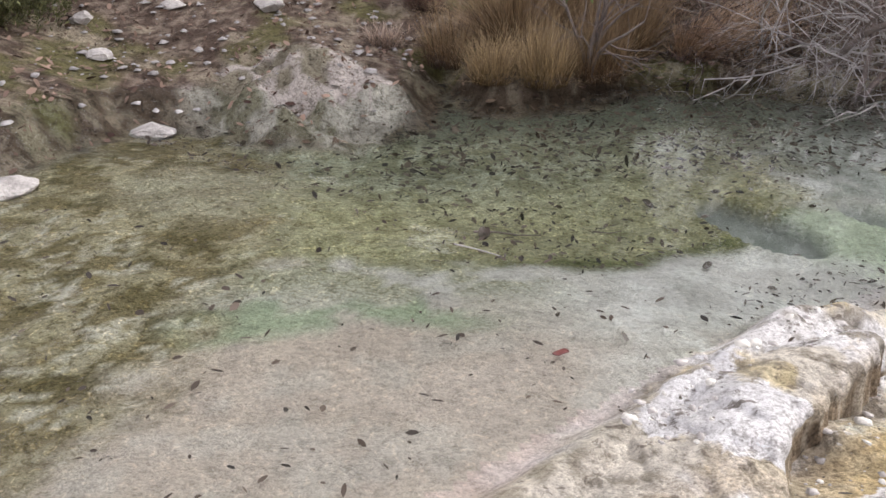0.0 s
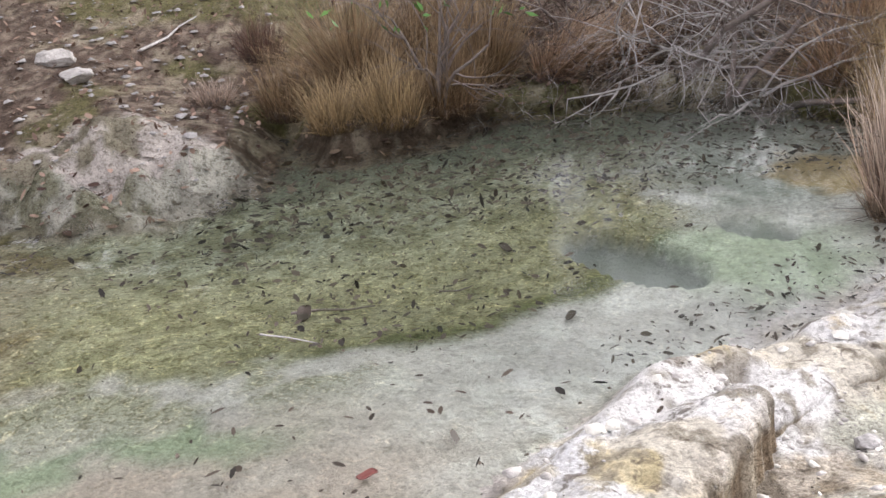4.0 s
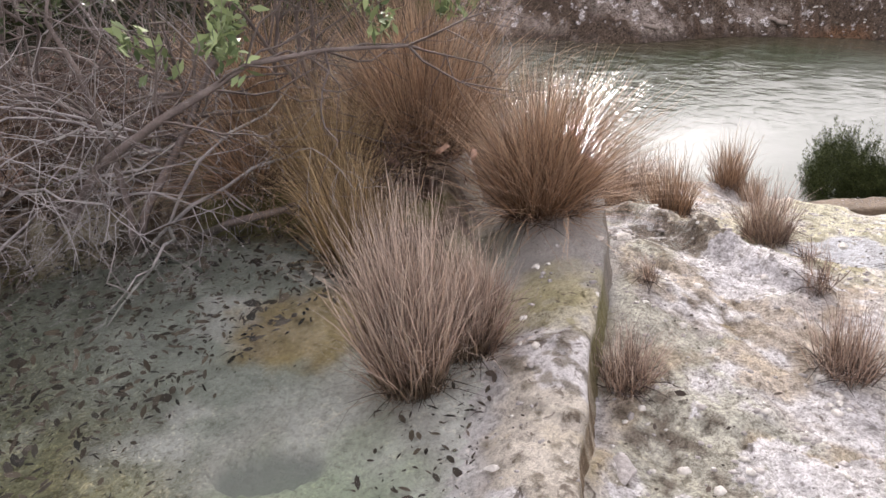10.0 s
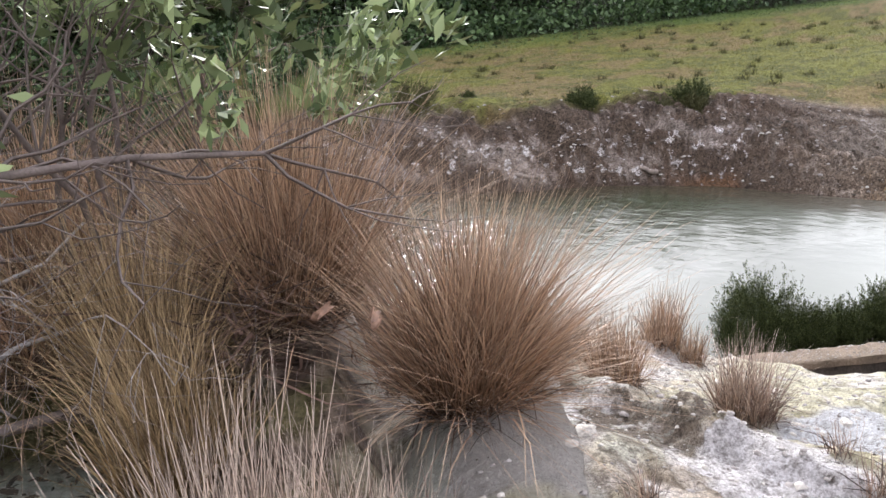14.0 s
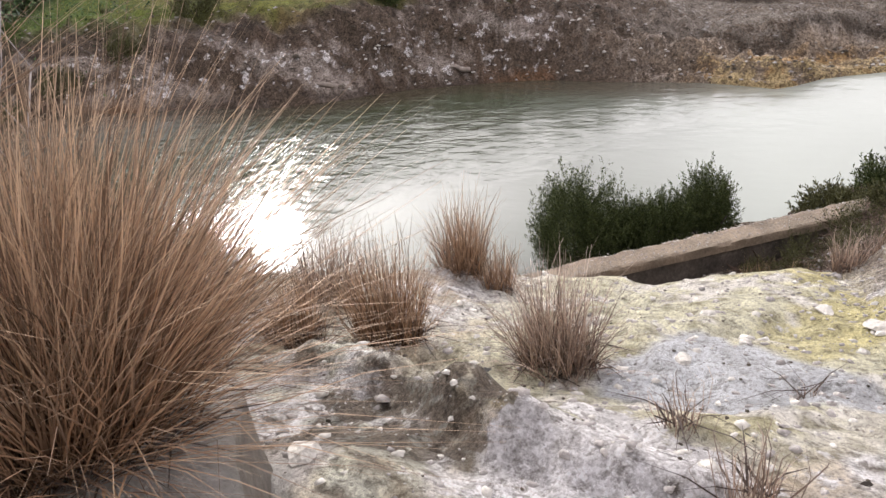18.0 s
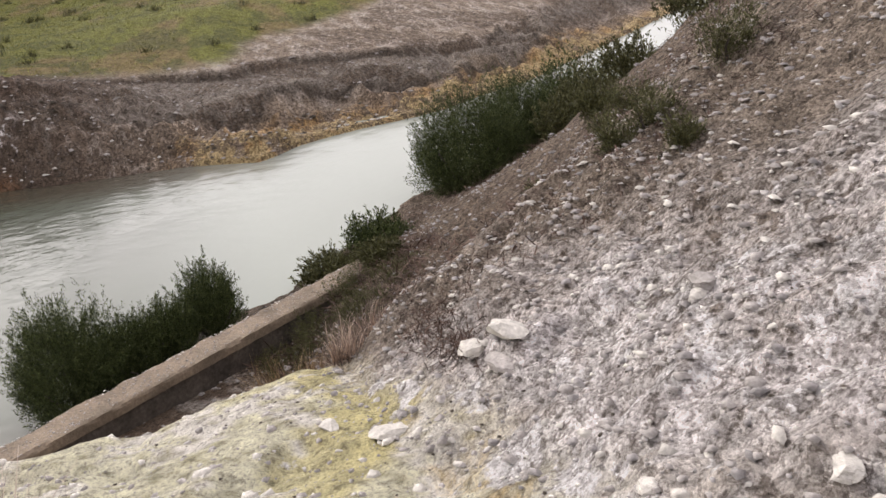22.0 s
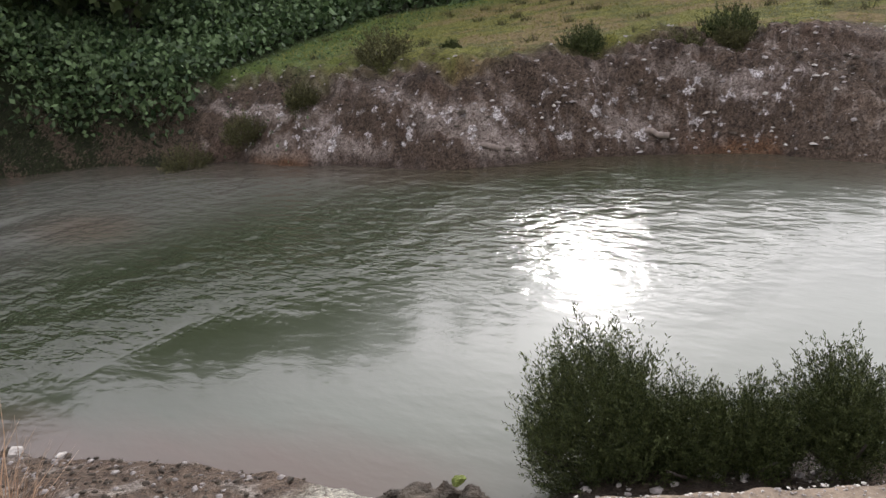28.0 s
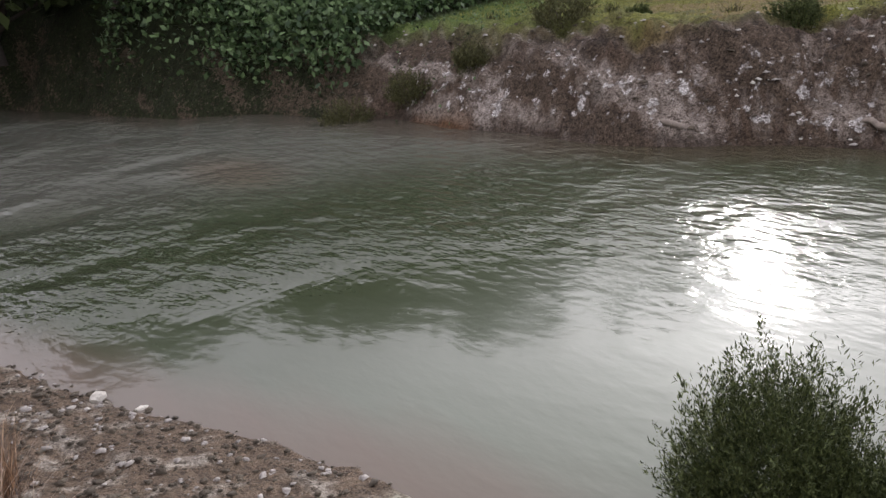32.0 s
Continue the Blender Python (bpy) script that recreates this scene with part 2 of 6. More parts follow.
# ---- materials ----
def material(name, rough=0.8):
    m = bpy.data.materials.new(name)
    m.use_nodes = True
    b = m.node_tree.nodes["Principled BSDF"]
    b.inputs["Roughness"].default_value = rough
    return m, m.node_tree, b


def link(t, a, b):
    t.links.new(a, b)


def noise_node(t, scale, detail=4, rough=0.6):
    n = t.nodes.new("ShaderNodeTexNoise")
    n.inputs["Scale"].default_value, n.inputs["Detail"].default_value, n.inputs["Roughness"].default_value = scale, detail, rough
    geo = t.nodes.new("ShaderNodeNewGeometry")
    link(t, geo.outputs["Position"], n.inputs["Vector"])
    return n


def ramp(t, fac, stops):
    r = t.nodes.new("ShaderNodeValToRGB")
    for k, (p, c) in enumerate(stops):
        e = r.color_ramp.elements[k] if k < 2 else r.color_ramp.elements.new(p)
        e.position, e.color = p, (*c, 1)
    link(t, fac, r.inputs[0])
    return r


def bump(t, b, height, strength, distance):
    n = t.nodes.new("ShaderNodeBump")
    n.inputs["Strength"].default_value, n.inputs["Distance"].default_value = strength, distance
    link(t, height, n.inputs["Height"])
    link(t, n.outputs[0], b.inputs["Normal"])
    return n


def times(t, a, b, fac=1.0):
    m = t.nodes.new("ShaderNodeMix")
    m.data_type, m.blend_type = "RGBA", "MULTIPLY"
    if isinstance(fac, float):
        m.inputs[0].default_value = fac
    else:
        link(t, fac, m.inputs[0])
    link(t, a, m.inputs[6])
    link(t, b, m.inputs[7])
    return m.outputs[2]


def surface(name, colour, rough, scale, spread=0.35, depth=0.01, fine=60):
    """A plain matter: one colour, broken by stains and grain, with relief."""
    m, t, b = material(name, rough)
    n, g = noise_node(t, scale), noise_node(t, fine, 3)
    c = np.array(colour)
    lo, hi = tuple(c * (1 - spread)), tuple(np.minimum(c * (1 + spread), 0.9))
    r = ramp(t, n.outputs[0], [(0.3, lo), (0.7, hi)])
    q = ramp(t, g.outputs[0], [(0.25, (0.6, 0.6, 0.6)), (0.7, (1.0, 1.0, 1.0))])
    link(t, times(t, r.outputs[0], q.outputs[0]), b.inputs["Base Color"])
    bump(t, b, g.outputs[0], 0.6, depth)
    return m


def attribute(t, name):
    a = t.nodes.new("ShaderNodeAttribute")
    a.attribute_name = name
    return a


def math_node(t, op, a, b, c=None):
    m = t.nodes.new("ShaderNodeMath")
    m.operation = op
    for k, v in enumerate((a, b, c)):
        if v is None:
            continue
        if isinstance(v, (int, float)):
            m.inputs[k].default_value = v
        else:
            link(t, v, m.inputs[k])
    return m.outputs[0]


def patch(t, base_, colour, fac):
    """Lays a colour over base_ by fac."""
    m = t.nodes.new("ShaderNodeMix")
    m.data_type = "RGBA"
    link(t, fac, m.inputs[0])
    link(t, base_, m.inputs[6])
    m.inputs[7].default_value = (*colour, 1)
    return m.outputs[2]


def coverage(t, n, amount, soft=0.04):
    """Sharp-edged patches of noise n; amount 0.5 covers half."""
    r = t.nodes.new("ShaderNodeMapRange")
    r.inputs[1].default_value, r.inputs[2].default_value = 1.0 - soft / 2, 1.0 + soft / 2
    link(t, math_node(t, "ADD", n, amount), r.inputs[0])
    return r.outputs[0]


def pebbles_node(t, scale):
    v = t.nodes.new("ShaderNodeTexVoronoi")
    v.inputs["Scale"].default_value = scale
    g = t.nodes.new("ShaderNodeNewGeometry")
    link(t, g.outputs["Position"], v.inputs["Vector"])
    return v


def ground_material():
    m, t, b = material("earth_and_sinter", 0.85)
    b.inputs["Specular IOR Level"].default_value = 0.3
    wet, rub, gravel = attribute(t, "wet"), attribute(t, "rubble"), attribute(t, "gravel")
    amounts = t.nodes.new("ShaderNodeSeparateColor")
    link(t, attribute(t, "crust").outputs["Color"], amounts.inputs[0])
    big, mid, fine = noise_node(t, 7, 9, 0.68), noise_node(t, 26, 8, 0.72), noise_node(t, 75, 6, 0.7)
    q1 = ramp(t, big.outputs[0], [(0.38, (0.66, 0.65, 0.64)), (0.58, (1.15, 1.15, 1.15))])
    q2 = ramp(t, mid.outputs[0], [(0.38, (0.34, 0.31, 0.28)), (0.49, (1.10, 1.10, 1.10))])
    q3 = ramp(t, fine.outputs[0], [(0.36, (0.62, 0.60, 0.58)), (0.52, (1.10, 1.10, 1.10))])
    ochre, white, dark = noise_node(t, 3.5, 9, 0.66), noise_node(t, 4.5, 9, 0.62), noise_node(t, 15, 7, 0.62)
    ochre.inputs["Distortion"].default_value, dark.inputs["Distortion"].default_value = 0.6, 0.8
    on_white = coverage(t, white.outputs[0], amounts.outputs[0])
    c = patch(t, attribute(t, "earth").outputs["Color"], (0.52, 0.41, 0.22), coverage(t, ochre.outputs[0], amounts.outputs[2], 0.14))
    c = patch(t, c, (0.84, 0.83, 0.84), math_node(t, "MULTIPLY", on_white, 0.9))
    c = patch(t, c, (0.150, 0.115, 0.085), math_node(t, "MULTIPLY", coverage(t, dark.outputs[0], amounts.outputs[1], 0.06), 0.8))
    c = times(t, times(t, times(t, c, q1.outputs[0], rub.outputs["Fac"]), q2.outputs[0], rub.outputs["Fac"]), q3.outputs[0], math_node(t, "MULTIPLY", rub.outputs["Fac"], 1.3))
    p1, p2 = pebbles_node(t, 44), pebbles_node(t, 115)
    for p in (p1, p2):                                     # each crumb its own tone
        tone = t.nodes.new("ShaderNodeSeparateColor")
        link(t, p.outputs["Color"], tone.inputs[0])
        r = ramp(t, tone.outputs[0], [(0.0, (0.45, 0.42, 0.40)), (0.3, (0.85, 0.84, 0.83)), (1.0, (1.25, 1.25, 1.25))])
        c = times(t, c, r.outputs[0], gravel.outputs["Fac"])
    weed, straw = noise_node(t, 34, 5, 0.6), noise_node(t, 21, 6, 0.65)
    weed.inputs["Distortion"].default_value, straw.inputs["Distortion"].default_value = 1.2, 2.2
    w1 = ramp(t, weed.outputs[0], [(0.38, (0.50, 0.48, 0.40)), (0.50, (1.0, 1.0, 1.0))])
    w2 = ramp(t, straw.outputs[0], [(0.55, (1.0, 1.0, 1.0)), (0.66, (2.1, 2.0, 1.9))])
    spot = attribute(t, "fleck")
    c = times(t, times(t, c, w1.outputs[0], spot.outputs["Fac"]), w2.outputs[0], spot.outputs["Fac"])
    link(t, c, b.inputs["Base Color"])
    r = t.nodes.new("ShaderNodeMapRange")
    r.inputs[3].default_value, r.inputs[4].default_value = 0.9, 0.28
    link(t, wet.outputs["Fac"], r.inputs[0])
    link(t, r.outputs[0], b.inputs["Roughness"])
    h = math_node(t, "ADD", mid.outputs[0], big.outputs[0])
    h = math_node(t, "MULTIPLY_ADD", fine.outputs[0], 0.35, h)
    h = math_node(t, "MULTIPLY_ADD", on_white, 0.12, h)
    for p, k in ((p1, -0.28), (p2, -0.20)):
        h = math_node(t, "ADD", h, math_node(t, "MULTIPLY", gravel.outputs["Fac"], math_node(t, "MULTIPLY", p.outputs["Distance"], k)))
    bump(t, b, h, 1.0, 0.05)
    return m


def water_sheet(name, ripple, scale, tint):
    """Clear shallow water: lets light through, with gloss by angle."""
    m = bpy.data.materials.new(name)
    m.use_nodes = True
    t = m.node_tree
    t.nodes.remove(t.nodes["Principled BSDF"])
    out = t.nodes["Material Output"]
    clear, gloss, mix, fres = (t.nodes.new("ShaderNode" + k) for k in ("BsdfTransparent", "BsdfGlossy", "MixShader", "Fresnel"))
    clear.inputs[0].default_value = (*tint, 1)
    gloss.inputs["Roughness"].default_value = 0.04
    fres.inputs["IOR"].default_value = 1.20
    n = noise_node(t, scale, 3)
    bp = t.nodes.new("ShaderNodeBump")
    bp.inputs["Strength"].default_value, bp.inputs["Distance"].default_value = ripple, 0.02
    link(t, n.outputs[0], bp.inputs["Height"])
    link(t, bp.outputs[0], gloss.inputs["Normal"])
    link(t, bp.outputs[0], fres.inputs["Normal"])
    link(t, fres.outputs[0], mix.inputs[0])
    link(t, clear.outputs[0], mix.inputs[1])
    link(t, gloss.outputs[0], mix.inputs[2])
    link(t, mix.outputs[0], out.inputs[0])
    return m


def river_material():
    m, t, b = material("milky_river", 0.07)
    a = t.nodes.new("ShaderNodeAttribute")
    a.attribute_name = "murk_reflect"
    link(t, a.outputs["Color"], b.inputs["Base Color"])
    b.inputs["IOR"].default_value = 1.33
    rough = t.nodes.new("ShaderNodeAttribute")
    rough.attribute_name = "chop"
    n, s, w = noise_node(t, 3.6, 3, 0.5), noise_node(t, 1.4, 2, 0.5), noise_node(t, 8.5, 3, 0.55)
    sc = n.inputs["Vector"].links[0].from_node
    mp = t.nodes.new("ShaderNodeMapping")
    mp.inputs["Rotation"].default_value = (0, 0, radians(20))
    mp.inputs["Scale"].default_value = (1.5, 0.7, 1)
    link(t, sc.outputs["Position"], mp.inputs[0])
    link(t, mp.outputs[0], n.inputs["Vector"])
    link(t, mp.outputs[0], w.inputs["Vector"])
    h = t.nodes.new("ShaderNodeMath")
    h.operation = "MULTIPLY"
    add = t.nodes.new("ShaderNodeMath")
    add.operation = "ADD"
    link(t, n.outputs[0], add.inputs[0])
    link(t, s.outputs[0], add.inputs[1])
    link(t, math_node(t, "MULTIPLY_ADD", w.outputs[0], 0.35, add.outputs[0]), h.inputs[0])
    link(t, rough.outputs["Fac"], h.inputs[1])
    bump(t, b, h.outputs[0], 1.0, 0.10)
    return m


def blade_material(name, root, mid, tip, rough=0.6):
    m, t, b = material(name, rough)
    b.inputs["Specular IOR Level"].default_value = 0.18
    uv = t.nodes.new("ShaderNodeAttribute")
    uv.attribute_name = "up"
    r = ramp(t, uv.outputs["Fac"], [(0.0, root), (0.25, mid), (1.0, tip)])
    g = t.nodes.new("ShaderNodeNewGeometry")
    v = ramp(t, g.outputs["Random Per Island"], [(0.0, (0.22, 0.19, 0.17)), (0.45, (0.72, 0.70, 0.69)), (1.0, (1.35, 1.32, 1.25))])
    link(t, times(t, r.outputs[0], v.outputs[0]), b.inputs["Base Color"])
    return m


def leaf_material(name, dark, light, rough=0.45):
    m, t, b = material(name, rough)
    b.inputs["Specular IOR Level"].default_value = 0.18
    g = t.nodes.new("ShaderNodeNewGeometry")
    r = ramp(t, g.outputs["Random Per Island"], [(0.0, dark), (0.7, light), (1.0, tuple(min(1, c * 1.5) for c in light))])
    link(t, r.outputs[0], b.inputs["Base Color"])
    return m


MAT = {
    "ground": ground_material(),
    "river": river_material(),
    "pool": water_sheet("clear_pool_water", 0.05, 7, (0.93, 0.97, 0.93)),
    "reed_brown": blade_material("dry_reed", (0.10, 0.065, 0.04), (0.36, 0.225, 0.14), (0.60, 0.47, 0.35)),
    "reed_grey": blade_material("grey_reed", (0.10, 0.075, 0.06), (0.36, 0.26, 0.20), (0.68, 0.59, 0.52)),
    # Darker copy of the dry reed: shade of the back bank put into its colour.
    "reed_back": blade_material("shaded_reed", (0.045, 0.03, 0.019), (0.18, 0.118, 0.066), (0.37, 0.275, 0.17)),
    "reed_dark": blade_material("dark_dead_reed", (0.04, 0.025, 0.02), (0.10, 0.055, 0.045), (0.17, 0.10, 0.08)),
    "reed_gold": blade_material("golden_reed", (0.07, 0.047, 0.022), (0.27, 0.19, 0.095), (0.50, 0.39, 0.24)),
    "thatch": surface("dead_thatch", (0.07, 0.05, 0.04), 0.95, 12, 0.5, 0.02),
    "heath": leaf_material("heath_leaf", (0.022, 0.034, 0.011), (0.085, 0.105, 0.038), 0.7),
    "olive_scrub": leaf_material("scrub_leaf", (0.040, 0.044, 0.020), (0.115, 0.115, 0.05), 0.6),
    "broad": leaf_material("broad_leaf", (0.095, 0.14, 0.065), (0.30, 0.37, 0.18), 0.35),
    # Broad leaf again, with the shade of the tangle in its colour.
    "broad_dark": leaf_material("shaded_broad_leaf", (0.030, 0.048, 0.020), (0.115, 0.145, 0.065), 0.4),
    "sprig": leaf_material("fresh_leaf", (0.05, 0.12, 0.03), (0.15, 0.28, 0.07), 0.35),
    "ivy": leaf_material("ivy_leaf", (0.018, 0.040, 0.016), (0.105, 0.160, 0.070), 0.3),
    "tree": leaf_material("tree_leaf", (0.022, 0.034, 0.012), (0.06, 0.08, 0.03), 0.6),
    "grass": leaf_material("meadow_grass", (0.12, 0.13, 0.03), (0.25, 0.24, 0.065), 0.7),
    "bark": surface("grey_bark", (0.10, 0.085, 0.075), 0.9, 8, 0.4, 0.004, 90),
    "twig": surface("bleached_twig", (0.48, 0.45, 0.44), 0.8, 10, 0.35, 0.002, 120),
    "twig_dark": surface("dark_twig", (0.19, 0.155, 0.14), 0.85, 10, 0.35, 0.002, 120),
    "dead_leaf": leaf_material("dead_leaf", (0.014, 0.012, 0.010), (0.075, 0.058, 0.045), 0.5),
    "litter": leaf_material("leaf_litter", (0.05, 0.028, 0.022), (0.21, 0.145, 0.11), 0.8),
    "tan_leaf": surface("tan_dead_leaf", (0.30, 0.18, 0.12), 0.6, 30, 0.3, 0.002),
    "red_leaf": surface("russet_leaf", (0.17, 0.045, 0.035), 0.5, 30, 0.3, 0.002),
    "brush": leaf_material("dead_brush", (0.028, 0.018, 0.014), (0.115, 0.075, 0.058), 0.8),
    "stone": surface("pale_sinter_stone", (0.45, 0.42, 0.395), 0.9, 6, 0.35, 0.012),
    "white_stone": surface("white_limestone", (0.70, 0.67, 0.61), 0.85, 5, 0.2, 0.010),
    "grey_stone": surface("grey_pebble", (0.36, 0.34, 0.33), 0.85, 7, 0.4, 0.010),
    "dark_stone": surface("dark_mossy_stone", (0.10, 0.082, 0.06), 0.9, 7, 0.6, 0.03),
    "moss": surface("green_moss", (0.16, 0.20, 0.04), 0.95, 20, 0.4, 0.01),
    "concrete": surface("weathered_concrete", (0.27, 0.215, 0.155), 0.9, 4, 0.35, 0.012, 45),
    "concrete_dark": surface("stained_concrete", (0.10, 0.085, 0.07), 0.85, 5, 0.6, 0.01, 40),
    "wood": surface("driftwood", (0.33, 0.28, 0.24), 0.85, 12, 0.3, 0.004, 90),
}


# ---- mesh helpers ----
def mesh_from(name, verts, faces, mat, smooth=False, up=None):
    me = bpy.data.meshes.new(name)
    verts = np.asarray(verts, np.float32)
    faces = np.asarray(faces, np.int32)
    me.vertices.add(len(verts))
    me.vertices.foreach_set("co", verts.ravel())
    k = faces.shape[1]
    me.loops.add(faces.size)
    me.loops.foreach_set("vertex_index", faces.ravel())
    me.polygons.add(len(faces))
    me.polygons.foreach_set("loop_start", np.arange(0, faces.size, k, dtype=np.int32))
    if smooth:
        me.polygons.foreach_set("use_smooth", np.ones(len(faces), bool))
    me.update(calc_edges=True)
    me.validate()
    if up is not None:
        me.attributes.new("up", "FLOAT", "POINT").data.foreach_set("value", np.asarray(up, np.float32))
    me.materials.append(mat)
    return me


def part(name, me, parent, label=""):
    ob = new(name, me)
    ob.parent = parent
    return tagged(ob, label) if label else ob


def base(name, x, y, z, label, category, group="", kind="", turn=0.0):
    ob = new(name)
    ob.matrix_world = pose(x, y, z, 0, 0, turn)
    return tagged(ob, label, category, group, kind)


def gz(x, y):
    return float(top_of(np.array([x]), np.array([y]))[0])


def top_of(x, y):
    """The ground, or the rim where that lies over it."""
    u, s = along(x, y)
    on = (u > -2.2) & (u < 3.5) & (s > 0.0) & (s < np.where(u < 0, 0.36, np.interp(u, RIM_WIDE[0], RIM_WIDE[1]) - 0.06))
    return np.where(on, np.maximum(ground(x, y), rim_top(u) - 0.01), ground(x, y))


# ---- ground: one sheet ----
def spread(core0, core1, fine, far0, far1, held0=None, held1=None, held=0.1):
    """Coordinates: even steps in the core, widening ones towards both ends, held small up to held0 and held1."""
    held0, held1 = core0 if held0 is None else held0, core1 if held1 is None else held1
    mid = np.arange(core0, core1 + 1e-6, fine)
    out, step, v = [], fine, core1
    while v < far1:
        step = min(step * 1.06, held if v < held1 else 40)
        v += step
        out.append(v)
    low, step, v = [], fine, core0
    while v > far0:
        step = min(step * 1.06, held if v > held0 else 40)
        v -= step
        low.append(v)
    return np.array(low[::-1] + list(mid) + out)


def earth_colours(x, y, z):
    u, s = along(x, y)
    w, d = shelf(x, y), outside(x, y)
    brink = np.minimum(15.3, near_shore(y) - 2.6)
    f = (x - brink) / (near_shore(y) - brink)
    n1, n2, n3 = fbm(x, y, 1.6, 4, 20), fbm(x, y, 6, 4, 21), fbm(x, y, 18, 3, 22)
    white, cream, grey = (0.80, 0.78, 0.75), (0.70, 0.60, 0.40), (0.56, 0.55, 0.55)
    c = np.ones(x.shape + (3,)) * np.array((0.66, 0.63, 0.58))
    c = mixc(c, cream, 0.75 * ss(0.50, 0.57, n1) * ss(0.40, 0.52, n2))
    c = mixc(c, (0.50, 0.46, 0.43), 0.85 * ss(0.49, 0.56, n2))
    c = mixc(c, (0.60, 0.61, 0.50), 0.7 * ss(0.55, 0.62, fbm(x, y, 2.2, 3, 23)))
    c = mixc(c, (0.82, 0.81, 0.81), 0.95 * ss(0.53, 0.57, fbm(x, y, 2.1, 4, 48)) * ss(0.62, 0.52, n3))
    c = mixc(c, (0.50, 0.40, 0.26), 0.6 * ss(0.53, 0.58, fbm(x, y, 4, 4, 28)))
    c = mixc(c, (0.20, 0.165, 0.125), 0.85 * ss(0.57, 0.62, n3) * ss(0.42, 0.52, n1))
    # ochre seep, blue-grey crust, yellow flow, dark wet hollow
    c = mixc(c, (0.58, 0.42, 0.18), 0.9 * ss(0.62, 0.25, np.hypot(x - 9.2 - 0.4 * (n1 - 0.5), (y - 7.45) * 1.1)) * ss(0.36, 0.5, n2))
    c = mixc(c, (0.52, 0.52, 0.34), 0.8 * ss(0.8, 0.4, np.hypot(x - 9.5, y - 7.1)) * ss(0.4, 0.5, n1))
    flow = ss(12.95, 13.45, x + 0.55 * np.maximum(0, 8.9 - y) * ss(8.2, 8.9, y) + 0.9 * (n1 - 0.5) + 0.3 * (n2 - 0.5)) * ss(7.7, 7.95, y + 0.4 * (n1 - 0.5) - 0.15 * (x - 14)) * ss(9.9, 9.3, y) * ss(0.06, 0.02, f)
    c = mixc(c, (0.69, 0.67, 0.49), 0.95 * flow)
    c = mixc(c, (0.60, 0.54, 0.26), flow * ss(0.47, 0.58, n1) * ss(9.2, 7.9, y))
    c = mixc(c, (0.80, 0.77, 0.70), flow * ss(0.56, 0.62, n2))
    c = mixc(c, (0.30, 0.27, 0.14), 0.7 * flow * ss(0.60, 0.68, n3))
    c = mixc(c, (0.57, 0.59, 0.62), 0.95 * ss(0.39, 0.31, np.hypot((x - 13.62) * 0.9, (y - 8.66) * 1.0) + 0.6 * (n1 - 0.5)))
    crag = ss(0.42, 0.30, np.hypot((x - 12.85) * 1.3, (y - 9.50) * 1.0) + 0.7 * (n2 - 0.5))
    c = mixc(c, (0.20, 0.195, 0.17), 0.85 * ss(0.36, 0.50, n3) * crag)
    # scree
    rise = ss(8.0, 7.6, y + 0.5 * (n1 - 0.5) - 0.15 * (x - 14)) * ss(9.5, 12.0, x)
    scree = mixc(np.ones_like(c) * np.array((0.82, 0.785, 0.785)), (0.58, 0.54, 0.52), ss(0.46, 0.60, n2))
    scree = mixc(scree, (0.72, 0.70, 0.69), ss(0.56, 0.64, n3))
    scree = mixc(scree, (0.30, 0.26, 0.225), 0.75 * ss(7.25, 6.7, y + 0.5 * (n1 - 0.5)) * ss(13.2, 14.0, x))
    scree = mixc(scree, (0.25, 0.205, 0.16), 0.9 * ss(14.0, 15.0, x + 1.4 * (n1 - 0.5) + 0.4 * (7.3 - y)))
    scree = mixc(scree, (0.185, 0.145, 0.110), 0.85 * ss(-0.05, 0.35, f + 0.25 * (n2 - 0.5)) + 0.5 * ss(0.5, 0.62, n1) * ss(-0.1, 0.1, f))
    c = mixc(c, (0, 0, 0), rise) + scree * rise[..., None]
    # foot of the terrace, shore
    foot = ss(0.04, 0.10, f) * (1 - rise)
    shore = mixc(np.ones_like(c) * np.array((0.19, 0.14, 0.10)), (0.45, 0.41, 0.36), ss(0.55, 0.63, n2))
    shore = mixc(shore, (0.66, 0.66, 0.56), 0.9 * ss(11.15, 10.9, y + 0.6 * (n1 - 0.5)) * ss(9.9, 10.2, y))
    shore = mixc(shore, (0.46, 0.52, 0.40), 0.7 * ss(11.9, 11.5, y) * ss(10.6, 10.9, y) * ss(0.5, 0.6, n1))
    shore = mixc(shore, (0.62, 0.58, 0.50), 0.8 * ss(13.4, 14.0, y + 0.6 * (n1 - 0.5)) * ss(0.42, 0.55, n2))
    c = mixc(c, (0, 0, 0), foot) + shore * foot[..., None]
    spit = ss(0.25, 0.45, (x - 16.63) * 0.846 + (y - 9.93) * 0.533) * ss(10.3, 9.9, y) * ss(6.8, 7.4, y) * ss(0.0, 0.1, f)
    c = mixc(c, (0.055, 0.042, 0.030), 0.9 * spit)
    # block and rim of the pool
    wide = np.interp(u, [-1.6, -1.1, -0.6, -0.05, 0.1, 0.9, 2.4, 2.9, 3.5], [0.26, 0.28, 0.34, 0.40, 0.37, 0.31, 0.36, 0.62, 0.80])
    onrim = ss(-0.12, 0.0, s) * ss(wide + 0.08, wide - 0.04, s + 0.25 * (n2 - 0.5)) * ss(3.7, 3.5, u)
    stain = mixc(np.ones_like(c) * np.array((0.70, 0.65, 0.56)), (0.66, 0.56, 0.34), ss(0.47, 0.6, n1) * ss(0.42, 0.52, n2))
